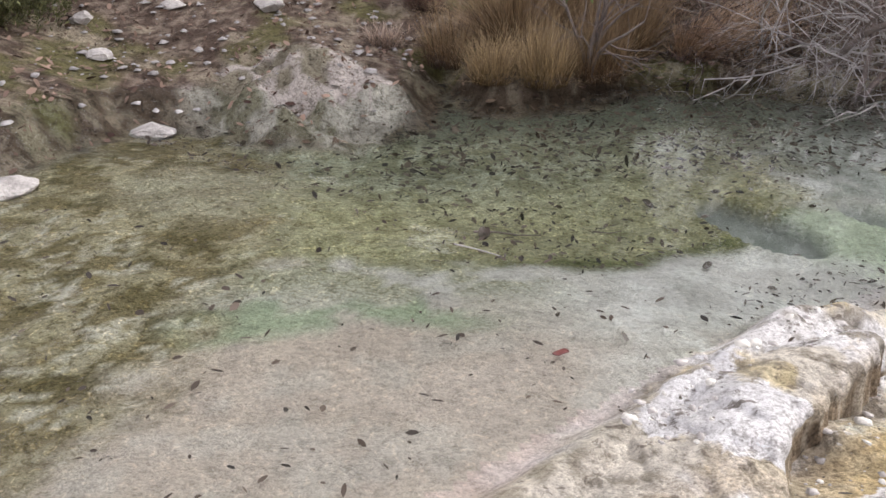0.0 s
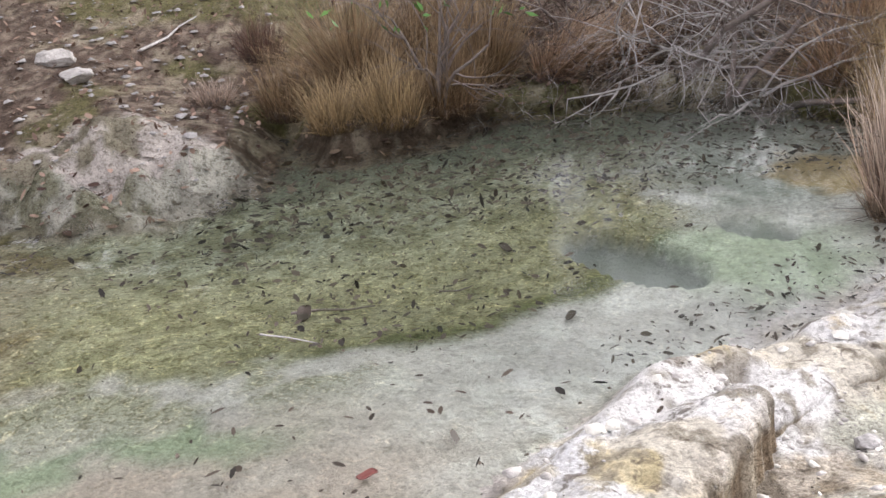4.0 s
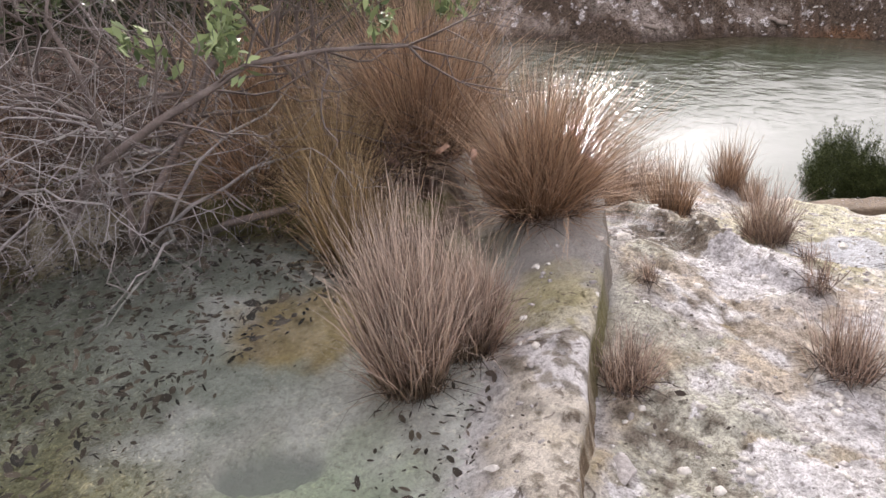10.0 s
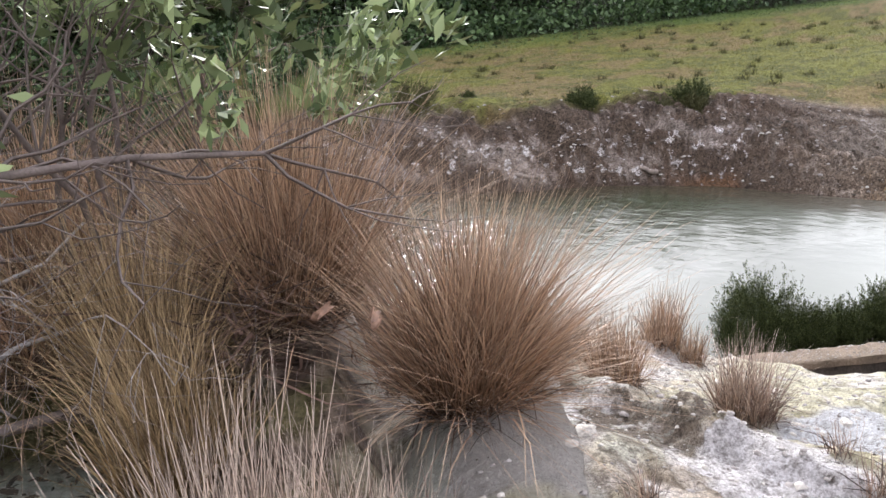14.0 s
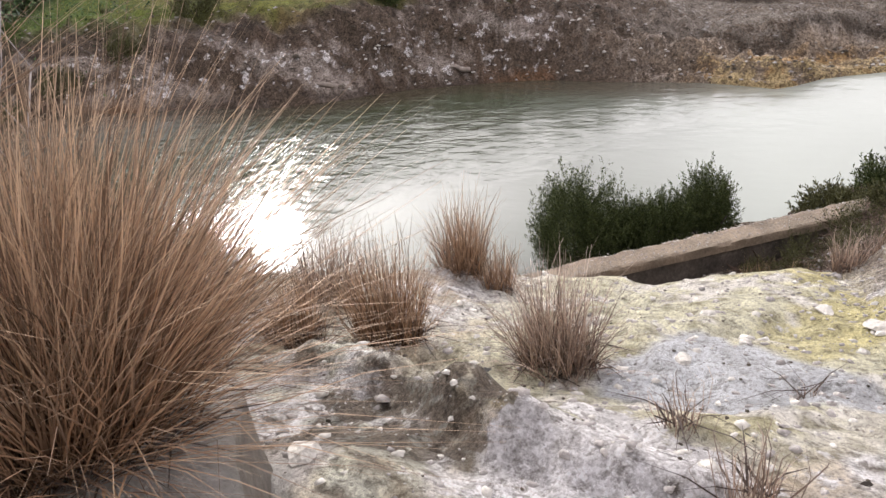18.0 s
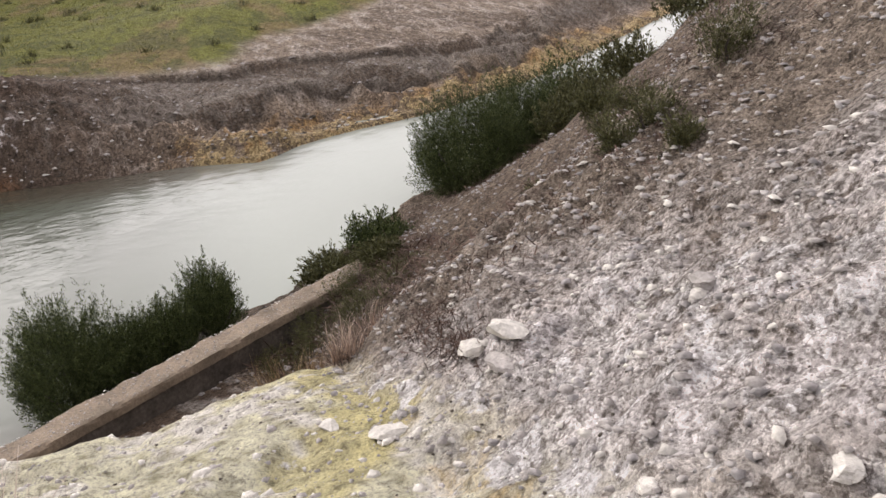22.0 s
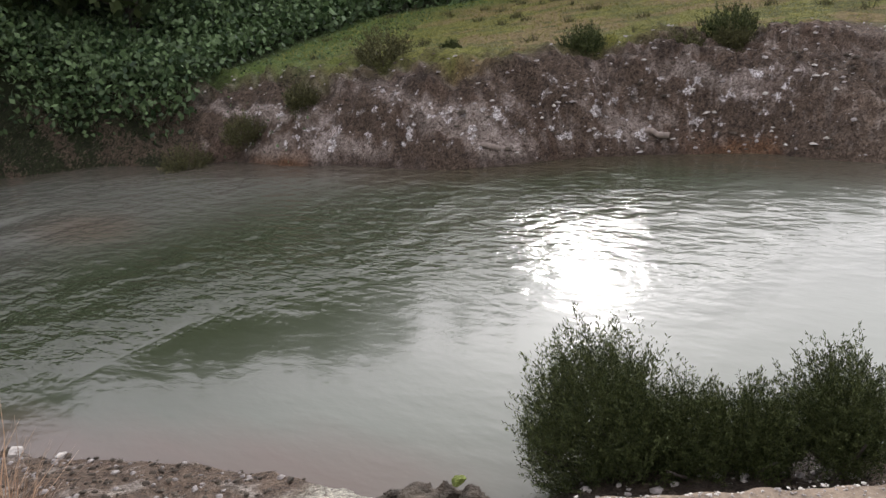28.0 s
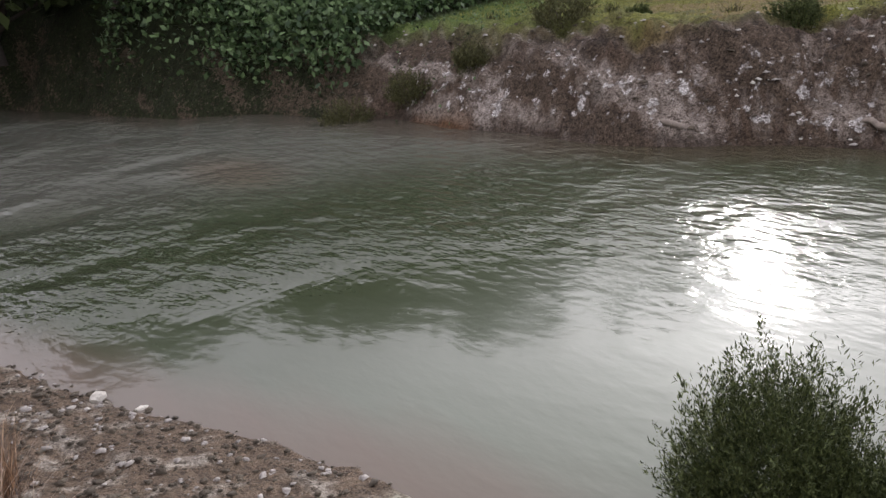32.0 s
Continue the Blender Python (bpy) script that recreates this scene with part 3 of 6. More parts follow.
    stain = mixc(stain, (0.82, 0.80, 0.79), ss(0.52, 0.56, fbm(x, y, 2.4, 4, 30)))
    stain = mixc(stain, (0.30, 0.26, 0.20), 0.8 * ss(0.56, 0.63, n3))
    stain = mixc(stain, (0.42, 0.405, 0.38), 0.9 * ss(2.4, 2.8, u))
    stain = mixc(stain, (0.54, 0.50, 0.26), 0.7 * ss(0.3, 0.1, np.hypot(u - 2.5, s - 0.15) + 0.4 * (n2 - 0.5)))
    stain = mixc(stain, (0.40, 0.37, 0.21), 0.8 * ss(-1.0, -1.3, u) * ss(0.15, 0.35, s) * ss(0.42, 0.55, n2))
    c = mixc(c, (0, 0, 0), onrim) + stain * onrim[..., None]
    # pool floor
    pool = ss(wide - 0.04, wide + 0.12, s + 0.25 * (n2 - 0.5)) * ss(0.04, -0.08, d + 0.2 * (n2 - 0.5)) * (1 - ss(12.3, 12.7, x))
    sand = mixc(np.ones_like(c) * np.array((0.66, 0.63, 0.61)), (0.76, 0.74, 0.72), ss(0.45, 0.6, n2))
    sand = mixc(sand, (0.62, 0.52, 0.46), 0.9 * ss(8.75, 8.3, y + 0.4 * (n1 - 0.5)) * ss(8.6, 8.0, x + 0.4 * (n2 - 0.5)))
    sand = mixc(sand, (0.62, 0.56, 0.52), 0.7 * ss(8.8, 8.4, y) * ss(0.55, 0.63, n2))
    edge = np.interp(x, [5.8, 6.85, 7.3, 7.65, 8.05, 8.45, 8.7, 8.9, 9.3, 9.75, 10.2], [8.9, 9.0, 8.96, 8.9, 8.9, 9.1, 9.12, 9.3, 9.5, 9.85, 10.1])
    band = ss(-0.5, -0.1, y - edge + 0.4 * (n1 - 0.5)) * ss(8.5, 7.9, x) * ss(0.35, 0.55, n2)
    sand = mixc(sand, (0.38, 0.37, 0.26), 0.85 * band)
    green = ss(-0.07, 0.10, y - edge + 0.35 * (n1 - 0.5) + 0.22 * (n2 - 0.5)) * ss(10.4, 9.6, x - 0.25 * (y - 10.2) + 0.4 * (n2 - 0.5))
    deep = y - edge + 0.3 * (n1 - 0.5)
    mottle = fbm(x, y, 12, 3, 27)
    algae = mixc(np.ones_like(c) * np.array((0.48, 0.49, 0.39)), (0.45, 0.43, 0.27), ss(1.5, 0.6, deep))
    algae = mixc(algae, (0.30, 0.25, 0.10), 0.6 * ss(9.0, 9.9, x) * ss(0.4, 0.55, n2))
    algae = mixc(algae, (0.22, 0.215, 0.12), 0.7 * ss(0.50, 0.58, mottle))
    algae = mixc(algae, (0.33, 0.32, 0.22), 0.6 * ss(0.43, 0.37, mottle))
    algae = mixc(algae, (0.13, 0.145, 0.05), 0.8 * ss(0.22, 0.08, deep) * ss(7.6, 8.3, x))
    sand = mixc(sand, (0, 0, 0), green) + algae * green[..., None]
    sand = mixc(sand, (0.19, 0.215, 0.175), 0.85 * ss(10.5, 11.4, y + 0.8 * (n1 - 0.5)))
    sand = mixc(sand, (0.36, 0.39, 0.35), 0.8 * ss(9.7, 10.3, x) * ss(9.8, 10.2, y) * ss(11.4, 10.8, y))
    sand = mixc(sand, (0.68, 0.67, 0.66), 0.9 * ss(0.54, 0.62, fbm(x, y * 0.7, 3.4, 3, 24)) * ss(9.6, 10.0, x) * ss(9.9, 10.2, y) * ss(11.2, 10.8, y))
    sand = mixc(sand, (0.50, 0.36, 0.16), 0.85 * ss(0.42, 0.2, np.hypot(x - 10.8, y - 10.3) + 0.5 * (n2 - 0.5)))
    sand = mixc(sand, (0.52, 0.60, 0.44), 0.85 * ss(0.62, 0.30, np.hypot(x - 9.95, (y - 9.52) * 1.3) + 0.4 * (n2 - 0.5)))
    sand = mixc(sand, (0.27, 0.285, 0.27), 0.95 * np.minimum(1, 1.3 * spring_pits(x, y)))
    sand = mixc(sand, (0.33, 0.42, 0.27), 0.75 * ss(0.20, 0.08, np.abs(y - 8.53 - 0.1 * (x - 7.6)) + 0.3 * (n2 - 0.5)) * ss(8.1, 7.7, x) * ss(6.3, 6.9, x) * ss(0.38, 0.5, n1 + 0.4 * (n2 - 0.5)))
    left = ss(0.18, -0.18, x - np.interp(y, [7.2, 7.6, 7.9, 8.2, 8.5, 9.0, 9.5, 10.4, 11.2], [6.4, 6.6, 6.75, 6.83, 6.95, 7.05, 7.0, 6.85, 6.4]) + 0.6 * (n1 - 0.5) + 0.3 * (n2 - 0.5))
    brown = mixc(np.ones_like(c) * np.array((0.25, 0.205, 0.115)), (0.165, 0.135, 0.065), ss(0.45, 0.6, n2))
    brown = mixc(brown, (0.46, 0.41, 0.29), 0.75 * ss(0.52, 0.58, fbm(x, y, 9, 3, 34)))
    brown = mixc(brown, (0.62, 0.58, 0.50), 0.8 * ss(0.05, 0.02, np.abs(fbm(x, y, 7, 3, 33) - 0.5)) * ss(0.4, 0.5, n1))
    brown = mixc(brown, (0.47, 0.44, 0.35), 0.55 * ss(0.5, 0.25, np.hypot(x - 6.62, y - 9.84) + 0.4 * (n1 - 0.5)))
    sand = mixc(sand, (0, 0, 0), left) + brown * left[..., None]
    sand = mixc(sand, (0.45, 0.43, 0.31), 0.5 * np.exp(-((x - 7.1 - 0.5 * (n1 - 0.5)) / 0.14) ** 2) * ss(9.0, 9.4, y) * ss(0.4, 0.52, n2))
    c = mixc(c, (0, 0, 0), pool) + sand * pool[..., None]
    # bank of leaf litter behind the pool, pale mound
    back = ss(-0.14, 0.04, d + 0.15 * (n2 - 0.5)) * ss(0.45, 0.6, s) * (1 - ss(12.0, 12.6, x))
    litter = mixc(np.ones_like(c) * np.array((0.10, 0.068, 0.050)), (0.23, 0.18, 0.14), ss(0.5, 0.62, n3))
    litter = mixc(litter, (0.15, 0.145, 0.05), 0.7 * ss(0.52, 0.66, n1))
    litter = mixc(litter, (0.32, 0.27, 0.20), 0.9 * ss(0.62, 0.70, n2))
    c = mixc(c, (0, 0, 0), back) + litter * back[..., None]
    wild = ss(10.4, 11.0, y + 0.5 * (n1 - 0.5)) * ss(12.0, 12.6, x) * ss(0.35, 0.2, f)
    c = mixc(c, (0, 0, 0), wild) + 0.8 * litter * wild[..., None]
    mound = ss(0.95, 0.6, np.hypot((x - 6.95) / 0.85, (y - 11.35) / 0.68) + 0.4 * (n2 - 0.5))
    c = mixc(c, (0, 0, 0), mound) + mixc(np.ones_like(c) * np.array((0.52, 0.47, 0.43)), (0.25, 0.225, 0.165), ss(0.47, 0.56, n2))[...] * mound[..., None]
    # far side
    g = x - far_shore(y)
    fs = ss(-0.6, -0.2, g)
    m1 = fbm(x, y, 0.7, 4, 40)
    bank = mixc(np.ones_like(c) * np.array((0.140, 0.102, 0.076)), (0.60, 0.54, 0.51), ss(0.53, 0.62, fbm(x, y * 0.6, 1.6, 4, 41)) * ss(1.2, 0.6, g) * (0.25 + 0.75 * ss(0.45, 0.53, n2)))
    bank = mixc(bank, (0.11, 0.085, 0.065), 0.8 * ss(0.54, 0.62, n2))
    bank = mixc(bank, (0.50, 0.45, 0.41), 0.45 * ss(0.57, 0.62, n3) * ss(2.5, 1.5, g))
    strata = fbm(x * 2.5, y * 0.5, 1.5, 4, 43)
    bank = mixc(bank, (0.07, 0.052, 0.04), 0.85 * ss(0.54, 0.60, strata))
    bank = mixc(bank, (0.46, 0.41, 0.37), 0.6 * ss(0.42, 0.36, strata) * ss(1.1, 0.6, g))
    # Shade below the bank's overhanging top, put in as a dark band.
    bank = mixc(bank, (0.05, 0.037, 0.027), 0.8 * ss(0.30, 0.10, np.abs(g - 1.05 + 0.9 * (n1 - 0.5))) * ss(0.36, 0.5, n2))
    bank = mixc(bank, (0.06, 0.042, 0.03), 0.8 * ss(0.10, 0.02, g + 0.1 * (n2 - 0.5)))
    bank = mixc(bank, (0.30, 0.15, 0.06), 0.4 * ss(0.20, 0.05, g) * ss(0.56, 0.66, m1))
    beach = ss(11.0, 8.0, y)
    gravel = mixc(np.ones_like(c) * np.array((0.34, 0.28, 0.22)), (0.52, 0.46, 0.40), ss(0.5, 0.6, n2))
    gravel = mixc(gravel, (0.46, 0.29, 0.11), 0.85 * ss(0.40, 0.52, n2) * ss(1.5, 0.5, g + 1.5 * (m1 - 0.5)) * ss(9.2, 8.2, y))
    gravel = mixc(gravel, (0.22, 0.20, 0.175), 0.8 * ss(1.0, 1.3, g + 0.5 * np.sin(y * 0.7)) * ss(2.9, 2.6, g + 0.6 * np.sin(y * 0.5 + 1)))
    # Shade under each step's overhang, painted dark along its riser.
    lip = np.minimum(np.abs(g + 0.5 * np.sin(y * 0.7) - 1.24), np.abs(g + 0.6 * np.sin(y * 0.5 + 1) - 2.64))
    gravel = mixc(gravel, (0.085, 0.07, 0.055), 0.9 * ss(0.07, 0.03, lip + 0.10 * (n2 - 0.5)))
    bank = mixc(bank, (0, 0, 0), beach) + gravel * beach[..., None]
    lawn = ss(1.0, 1.7, g - 0.40 * np.clip(14 - y, 0, 20) + 0.9 * (m1 - 0.5))
    turf = mixc(np.ones_like(c) * np.array((0.165, 0.175, 0.036)), (0.205, 0.160, 0.066), ss(0.46, 0.56, fbm(x * 0.6, y, 0.9, 4, 44)))
    turf = mixc(turf, (0.095, 0.105, 0.028), 0.75 * ss(0.52, 0.6, fbm(x, y, 2.5, 3, 42)))
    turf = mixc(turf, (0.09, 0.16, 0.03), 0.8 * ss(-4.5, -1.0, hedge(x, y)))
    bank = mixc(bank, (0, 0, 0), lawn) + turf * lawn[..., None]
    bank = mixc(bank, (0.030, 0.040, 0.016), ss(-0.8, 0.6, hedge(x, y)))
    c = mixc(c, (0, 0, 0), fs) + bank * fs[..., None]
    fleck = pool * (1 - np.minimum(1, spring_pits(x, y))) * (0.27 + 0.73 * np.maximum(np.maximum(green, left), band))
    wet = np.clip(0.45 * flow + 0.3 * foot * (1 - fs), 0, 1)
    rubble = np.clip(0.72 - 0.22 * onrim - 0.37 * pool - 0.35 * np.minimum(1, 1.3 * spring_pits(x, y)) + 0.28 * np.maximum(rise, fs), 0, 1)
    # amounts of white crust, dark crumbs and ochre, and of loose gravel
    open_ = (1 - pool) * (1 - fs) * (1 - back) * (1 - wild) * (1 - mound)
    patches = sum(ss(r, 0.35 * r, np.hypot(x - px, y - py)) for px, py, r in ((9.60, 7.36, 0.26), (10.65, 8.16, 0.50), (11.15, 8.2, 0.4), (8.9, 7.33, 0.26), (12.6, 8.9, 0.4), (14.6, 7.82, 0.30), (14.1, 7.75, 0.22), (13.6, 7.85, 0.25), (8.5, 7.75, 0.35), (12.9, 9.0, 0.4)))
    dry = open_ * (1 - rise) * (1 - flow) * (1 - foot)
    bare = open_ * rise
    cw = dry * (0.36 + 0.30 * np.minimum(1, patches) + 0.25 * (n1 - 0.5)) + bare * (0.10 + 0.34 * ss(15.0, 13.6, x + 0.4 * (7.3 - y) + 0.8 * (n1 - 0.5))) + 0.34 * flow * open_ + 0.30 * mound * (1 - pool) + 0.30 * open_ * foot
    cw = cw + fs * 0.41 * ss(-0.4, -1.4, hedge(x, y)) * ss(1.3, 0.7, g) * ss(0.02, 0.12, g) * ss(9.0, 11.0, y)
    scarp = ss(0.55, 0.15, np.abs(y - 6.95 + 0.12 * (x - 14)) + 0.6 * (n1 - 0.5)) * ss(13.0, 13.6, x)
    cd = dry * 0.34 + bare * (0.33 + 0.10 * scarp + 0.22 * ss(14.6, 16.5, x + 0.8 * (n1 - 0.5))) + 0.30 * flow * open_ + onrim * 0.05 + 0.42 * open_ * foot + 0.36 * mound * (1 - pool)
    cd, cw = cd + 0.22 * crag, cw * (1 - 0.7 * crag)
    cd = cd + fs * (1 - lawn) * (0.40 + 0.14 * ss(0.45, 0.6, strata))
    co = dry * (0.31 + 0.17 * ss(0.6, 0.2, np.hypot(x - 9.25, y - 7.45))) + 0.24 * bare + fs * 0.56 * ss(9.2, 8.0, y) * ss(1.2, 0.4, g) * (1 - lawn)
    co = co + 0.40 * flow * open_ * ss(8.4, 7.9, y)
    gravel = np.clip(0.42 * dry * (1 - 0.6 * onrim) + 0.9 * bare + 0.75 * foot * open_ + 0.8 * fs * (1 - lawn) + 0.15 * flow, 0, 1)
    smooth = onrim * ss(2.4, 2.8, u)
    crust = np.stack([cw * (1 - smooth), cd * (1 - 0.7 * smooth), co * (1 - 0.6 * smooth)], -1)
    return np.clip(c, 0.01, 0.85), np.maximum(wet, 0.8 * smooth), rubble * (1 - 0.6 * smooth), fleck, np.clip(crust, 0, 1), gravel


def paint(me, x, y, z, repaint=None):
    """Stores the ground's colours and amounts on a mesh, vertex by vertex."""
    col, wet, rubble, fleck, crust, gravel = earth_colours(x, y, z)
    if repaint is not None:
        col, wet, crust = repaint(col, wet, crust)
    for name, rgb in (("earth", col), ("crust", crust)):
        rgba = np.concatenate([rgb.reshape(-1, 3), np.ones((rgb.size // 3, 1))], 1).astype(np.float32)
        me.attributes.new(name, "FLOAT_COLOR", "POINT").data.foreach_set("color", rgba.ravel())
    for name, v in (("wet", wet), ("rubble", rubble), ("fleck", fleck), ("gravel", gravel)):
        me.attributes.new(name, "FLOAT", "POINT").data.foreach_set("value", v.ravel().astype(np.float32))


def build_ground():
    xs, ys = spread(5.0, 16.0, 0.033, -400, 900, 5, 28.5, 0.075), spread(6.8, 12.4, 0.036, -500, 900, -2, 26, 0.12)
    X, Y = np.meshgrid(xs, ys, indexing="ij")
    Z = ground(X, Y)
    nx, ny = X.shape
    i, j = np.meshgrid(np.arange(nx - 1), np.arange(ny - 1), indexing="ij")
    a = (i * ny + j).ravel()
    faces = np.stack([a, a + ny, a + ny + 1, a + 1], 1)
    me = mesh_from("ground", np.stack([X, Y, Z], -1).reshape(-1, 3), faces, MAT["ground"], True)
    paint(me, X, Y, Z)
    tagged(new("ground", me), "sinter terraces, scree, pool floor, river banks and meadow", "ground", kind="structure")


build_ground()


def rim_mesh(name, u0, u1, across, line, face_line, seed, fluted):
    """A sinter kerb: a fluted upright face, a worn edge and a top that falls to the pool, swept along the rim."""
    us = np.arange(u0, u1 + 1e-6, 0.013)
    kf, kt = np.linspace(0, 1, 16), np.linspace(0, 1, 44)[1:]
    U = np.repeat(us[:, None], 16 + 43, 1)
    face = np.interp(U[:, :1], *face_line)
    wide = np.interp(U[:, :1], *across)
    flute = fluted * ss(-1.15, -0.75, U[:, :1]) * (0.040 * (noise2(U[:, :1], 0 * U[:, :1], 11, seed) - 0.5) + 0.030 * (noise2(U[:, :1], 0 * U[:, :1], 34, seed + 1) - 0.5))
    jut = 0.07 * (fbm(U[:, :1], 0 * U[:, :1], 2.5, 2, seed + 2) - 0.5)
    S = np.concatenate([face + jut - (0.045 + 0.10 * ss(-0.8, -1.2, U[:, :1])) * (1 - kf) ** 2 + flute * (1 - 0.25 * kf), face + jut + 0.75 * flute + (wide - face) * kt], 1)
    ex, ey = line
    X, Y = 9.25 + ex * U - ey * S, 8.25 + ey * U + ex * S
    top = rim_top(U)
    lump = 0.030 * (fbm(X, Y, 4, 3, seed + 3) - 0.5) + 0.016 * (fbm(X, Y, 17, 3, seed + 4) - 0.5) + 0.014 * ss(0.48, 0.52, fbm(X, Y, 3.4, 4, seed + 5))
    lump = lump * (1 - 0.75 * ss(2.4, 2.8, U))
    over = np.concatenate([0 * kf, kt])[None]
    Z = top + lump - 0.028 * np.exp(-over / 0.05) * (over > 0) - 0.11 * ss(0.25, 1.0, over) - 0.11 * ss(0.92, 1.0, over)
    low = ground(X[:, :1], Y[:, :1]) - 0.10
    Z[:, :16] = low + (Z[:, 15:16] - 0.034 - low) * kf[None] ** 0.9 + 0.010 * (noise2(U[:, :16] * 3, kf[None] + 0 * U[:, :16], 9, seed + 6) - 0.5)
    nx, ny = X.shape
    i, j = np.meshgrid(np.arange(nx - 1), np.arange(ny - 1), indexing="ij")
    q = (i * ny + j).ravel()
    faces = np.stack([q, q + ny, q + ny + 1, q + 1], 1)
    verts = np.stack([X, Y, Z], -1).reshape(-1, 3)
    ends = []
    for row in (0, nx - 1):                                # closed ends, fanned down to the ground
        drop = np.stack([X[row], Y[row], np.full(ny, Z[row, 0])], -1)
        k0 = len(verts)
        verts = np.concatenate([verts, drop])
        r = np.arange(ny - 1)
        ends.append(np.stack([row * ny + r, row * ny + r + 1, k0 + r + 1, k0 + r], 1))
    faces = np.concatenate([faces] + ends)
    me = mesh_from(name, verts, faces, MAT["ground"], True)
    VX, VY, VZ = verts.T
    n_main = nx * ny

    def repaint(col, wet, crust):
        upright = np.zeros(len(verts))
        upright[:n_main] = np.tile(np.concatenate([ss(1.0, 0.80, kf), 0 * kt]), nx) * ss(-1.1, -0.85, U.ravel())
        upright[n_main:] = 0.9 * np.tile(np.concatenate([0 * kf + 1, ss(0.5, 0.2, kt)]), 2)
        UU = np.concatenate([U.ravel(), np.repeat([us[0], us[-1]], ny)])
        streak = noise2(UU, VZ * 0.12, 30, seed + 7) * 0.6 + noise2(UU, VZ * 0.2, 75, seed + 8) * 0.4
        tone = mixc(np.ones_like(col) * np.array((0.33, 0.25, 0.165)), (0.50, 0.43, 0.33), ss(0.50, 0.64, streak))
        tone = mixc(tone, (0.15, 0.11, 0.07), 0.7 * ss(0.46, 0.34, streak))
        tone = mixc(tone, (0.21, 0.20, 0.08), 0.8 * ss(1.9, 2.3, UU) * ss(2.95, 2.7, UU))
        tone = mixc(tone, (0.33, 0.31, 0.28), 0.75 * ss(2.65, 2.9, UU))
        col = col * (1 - upright[:, None]) + tone * upright[:, None]
        crust = crust * (1 - np.array([0.75, 0.35, 0.9])[None] * upright[:, None])
        return col, wet * (1 - 0.5 * upright), crust

    paint(me, VX, VY, VZ, repaint)
    return me


tagged(new("sinter_block", rim_mesh("sinter_block", -2.3, -0.02, BLOCK_WIDE, (0.80, 0.60), ([-2.3, -1.25, -0.95, -0.77, -0.4, 0], [-0.60, -0.36, -0.20, -0.13, -0.09, -0.03]), 31, 0.9)),
       "thick pale sinter block with a brown fluted side", "rock")
tagged(new("sinter_kerb", rim_mesh("sinter_kerb", -0.25, 3.52, RIM_WIDE, (0.913, 0.407), ([-0.3, 1, 2.4, 3.0, 3.52], [0.0, -0.02, 0.0, -0.04, 0.03]), 37, 0.22)),
       "low pale sinter kerb of the pool ending in a grey slab", "rock")


def sheet(name, xs, ys, height, keep, mat, label):
    X, Y = np.meshgrid(xs, ys, indexing="ij")
    Z = height(X, Y)
    nx, ny = X.shape
    i, j = np.meshgrid(np.arange(nx - 1), np.arange(ny - 1), indexing="ij")
    a = (i * ny + j).ravel()
    faces = np.stack([a, a + ny, a + ny + 1, a + 1], 1)
    mask = keep(X, Y)
    faces = faces[mask.reshape(-1)[faces].all(1)]
    used, back = np.unique(faces, return_inverse=True)
    me = mesh_from(name, np.stack([X, Y, Z], -1).reshape(-1, 3)[used], back.reshape(faces.shape), mat, True)
    ob = tagged(new(name, me), label, "water", kind="structure")
    return ob, X.reshape(-1)[used], Y.reshape(-1)[used]


def film(x, y):
    """Level over the basin, a thin running film over the shelf."""
    g = ground(x, y)
    return 0.02 * np.logaddexp(POOL_Z / 0.02 + 0 * g, (g + 0.008) / 0.02)


pool_water, _, _ = sheet("pool_water", np.arange(4.2, 12.4, 0.04), np.arange(6.2, 12.8, 0.04), film,
                         lambda x, y: (along(x, y)[1] > 0.36) & (outside(x, y) < 0.3) & (ground(x, y) < film(x, y) + 0.05) & (shelf(x, y) < 3.2),
                         MAT["pool"], "clear shallow spring water running over algae")
pool_water.visible_shadow = False

ry = spread(4, 22, 0.12, -60, 90)
river, rx, ryy = sheet("river_water", np.arange(-30, 50, 0.28), ry, lambda x, y: RIVER_Z + 0 * x,
                       lambda x, y: (x > near_shore(y) - 1.2) & (x < far_shore(y) + 0.6), MAT["river"], "milky grey-green river with ripples and a bright sun glint")
mid = ss(2.0, 4.2, rx - near_shore(ryy) + 0.8 * (fbm(rx, ryy, 0.6, 3, 51) - 0.5))
RED = (20.0, 18.6)                                          # rusty shallow
riffle = ss(13.6, 15.6, ryy + 0.3 * (rx - 18.5)) * ss(20.6, 19.2, rx - 0.12 * (ryy - 16)) * ss(0.36, 0.56, fbm(rx, ryy, 0.5, 3, 53))
chop = 0.03 + 0.05 * ss(12, 16, ryy) + 0.14 * mid + 0.25 * mid * ss(10.5, 14, ryy) + 0.75 * riffle
murk_reflect = np.ones((len(rx), 3)) * np.array((0.125, 0.140, 0.112))
# Downriver: milkier water, with mirrored sky put into the colour.
murk_reflect = mixc(murk_reflect, (0.34, 0.37, 0.325), ss(10.0, 7.5, ryy))
# The trees' dark reflection, painted into the water's colour.
murk_reflect = mixc(murk_reflect, (0.046, 0.058, 0.032), ss(10.2, 13.4, ryy + 0.35 * (rx - 21) + 1.5 * (fbm(rx, ryy, 0.5, 3, 50) - 0.5)))
# Upstream riffle: reflected sky painted in as a paler tone.
murk_reflect = mixc(murk_reflect, (0.13, 0.135, 0.115), ss(15.5, 19, ryy + 0.4 * (rx - 20)))
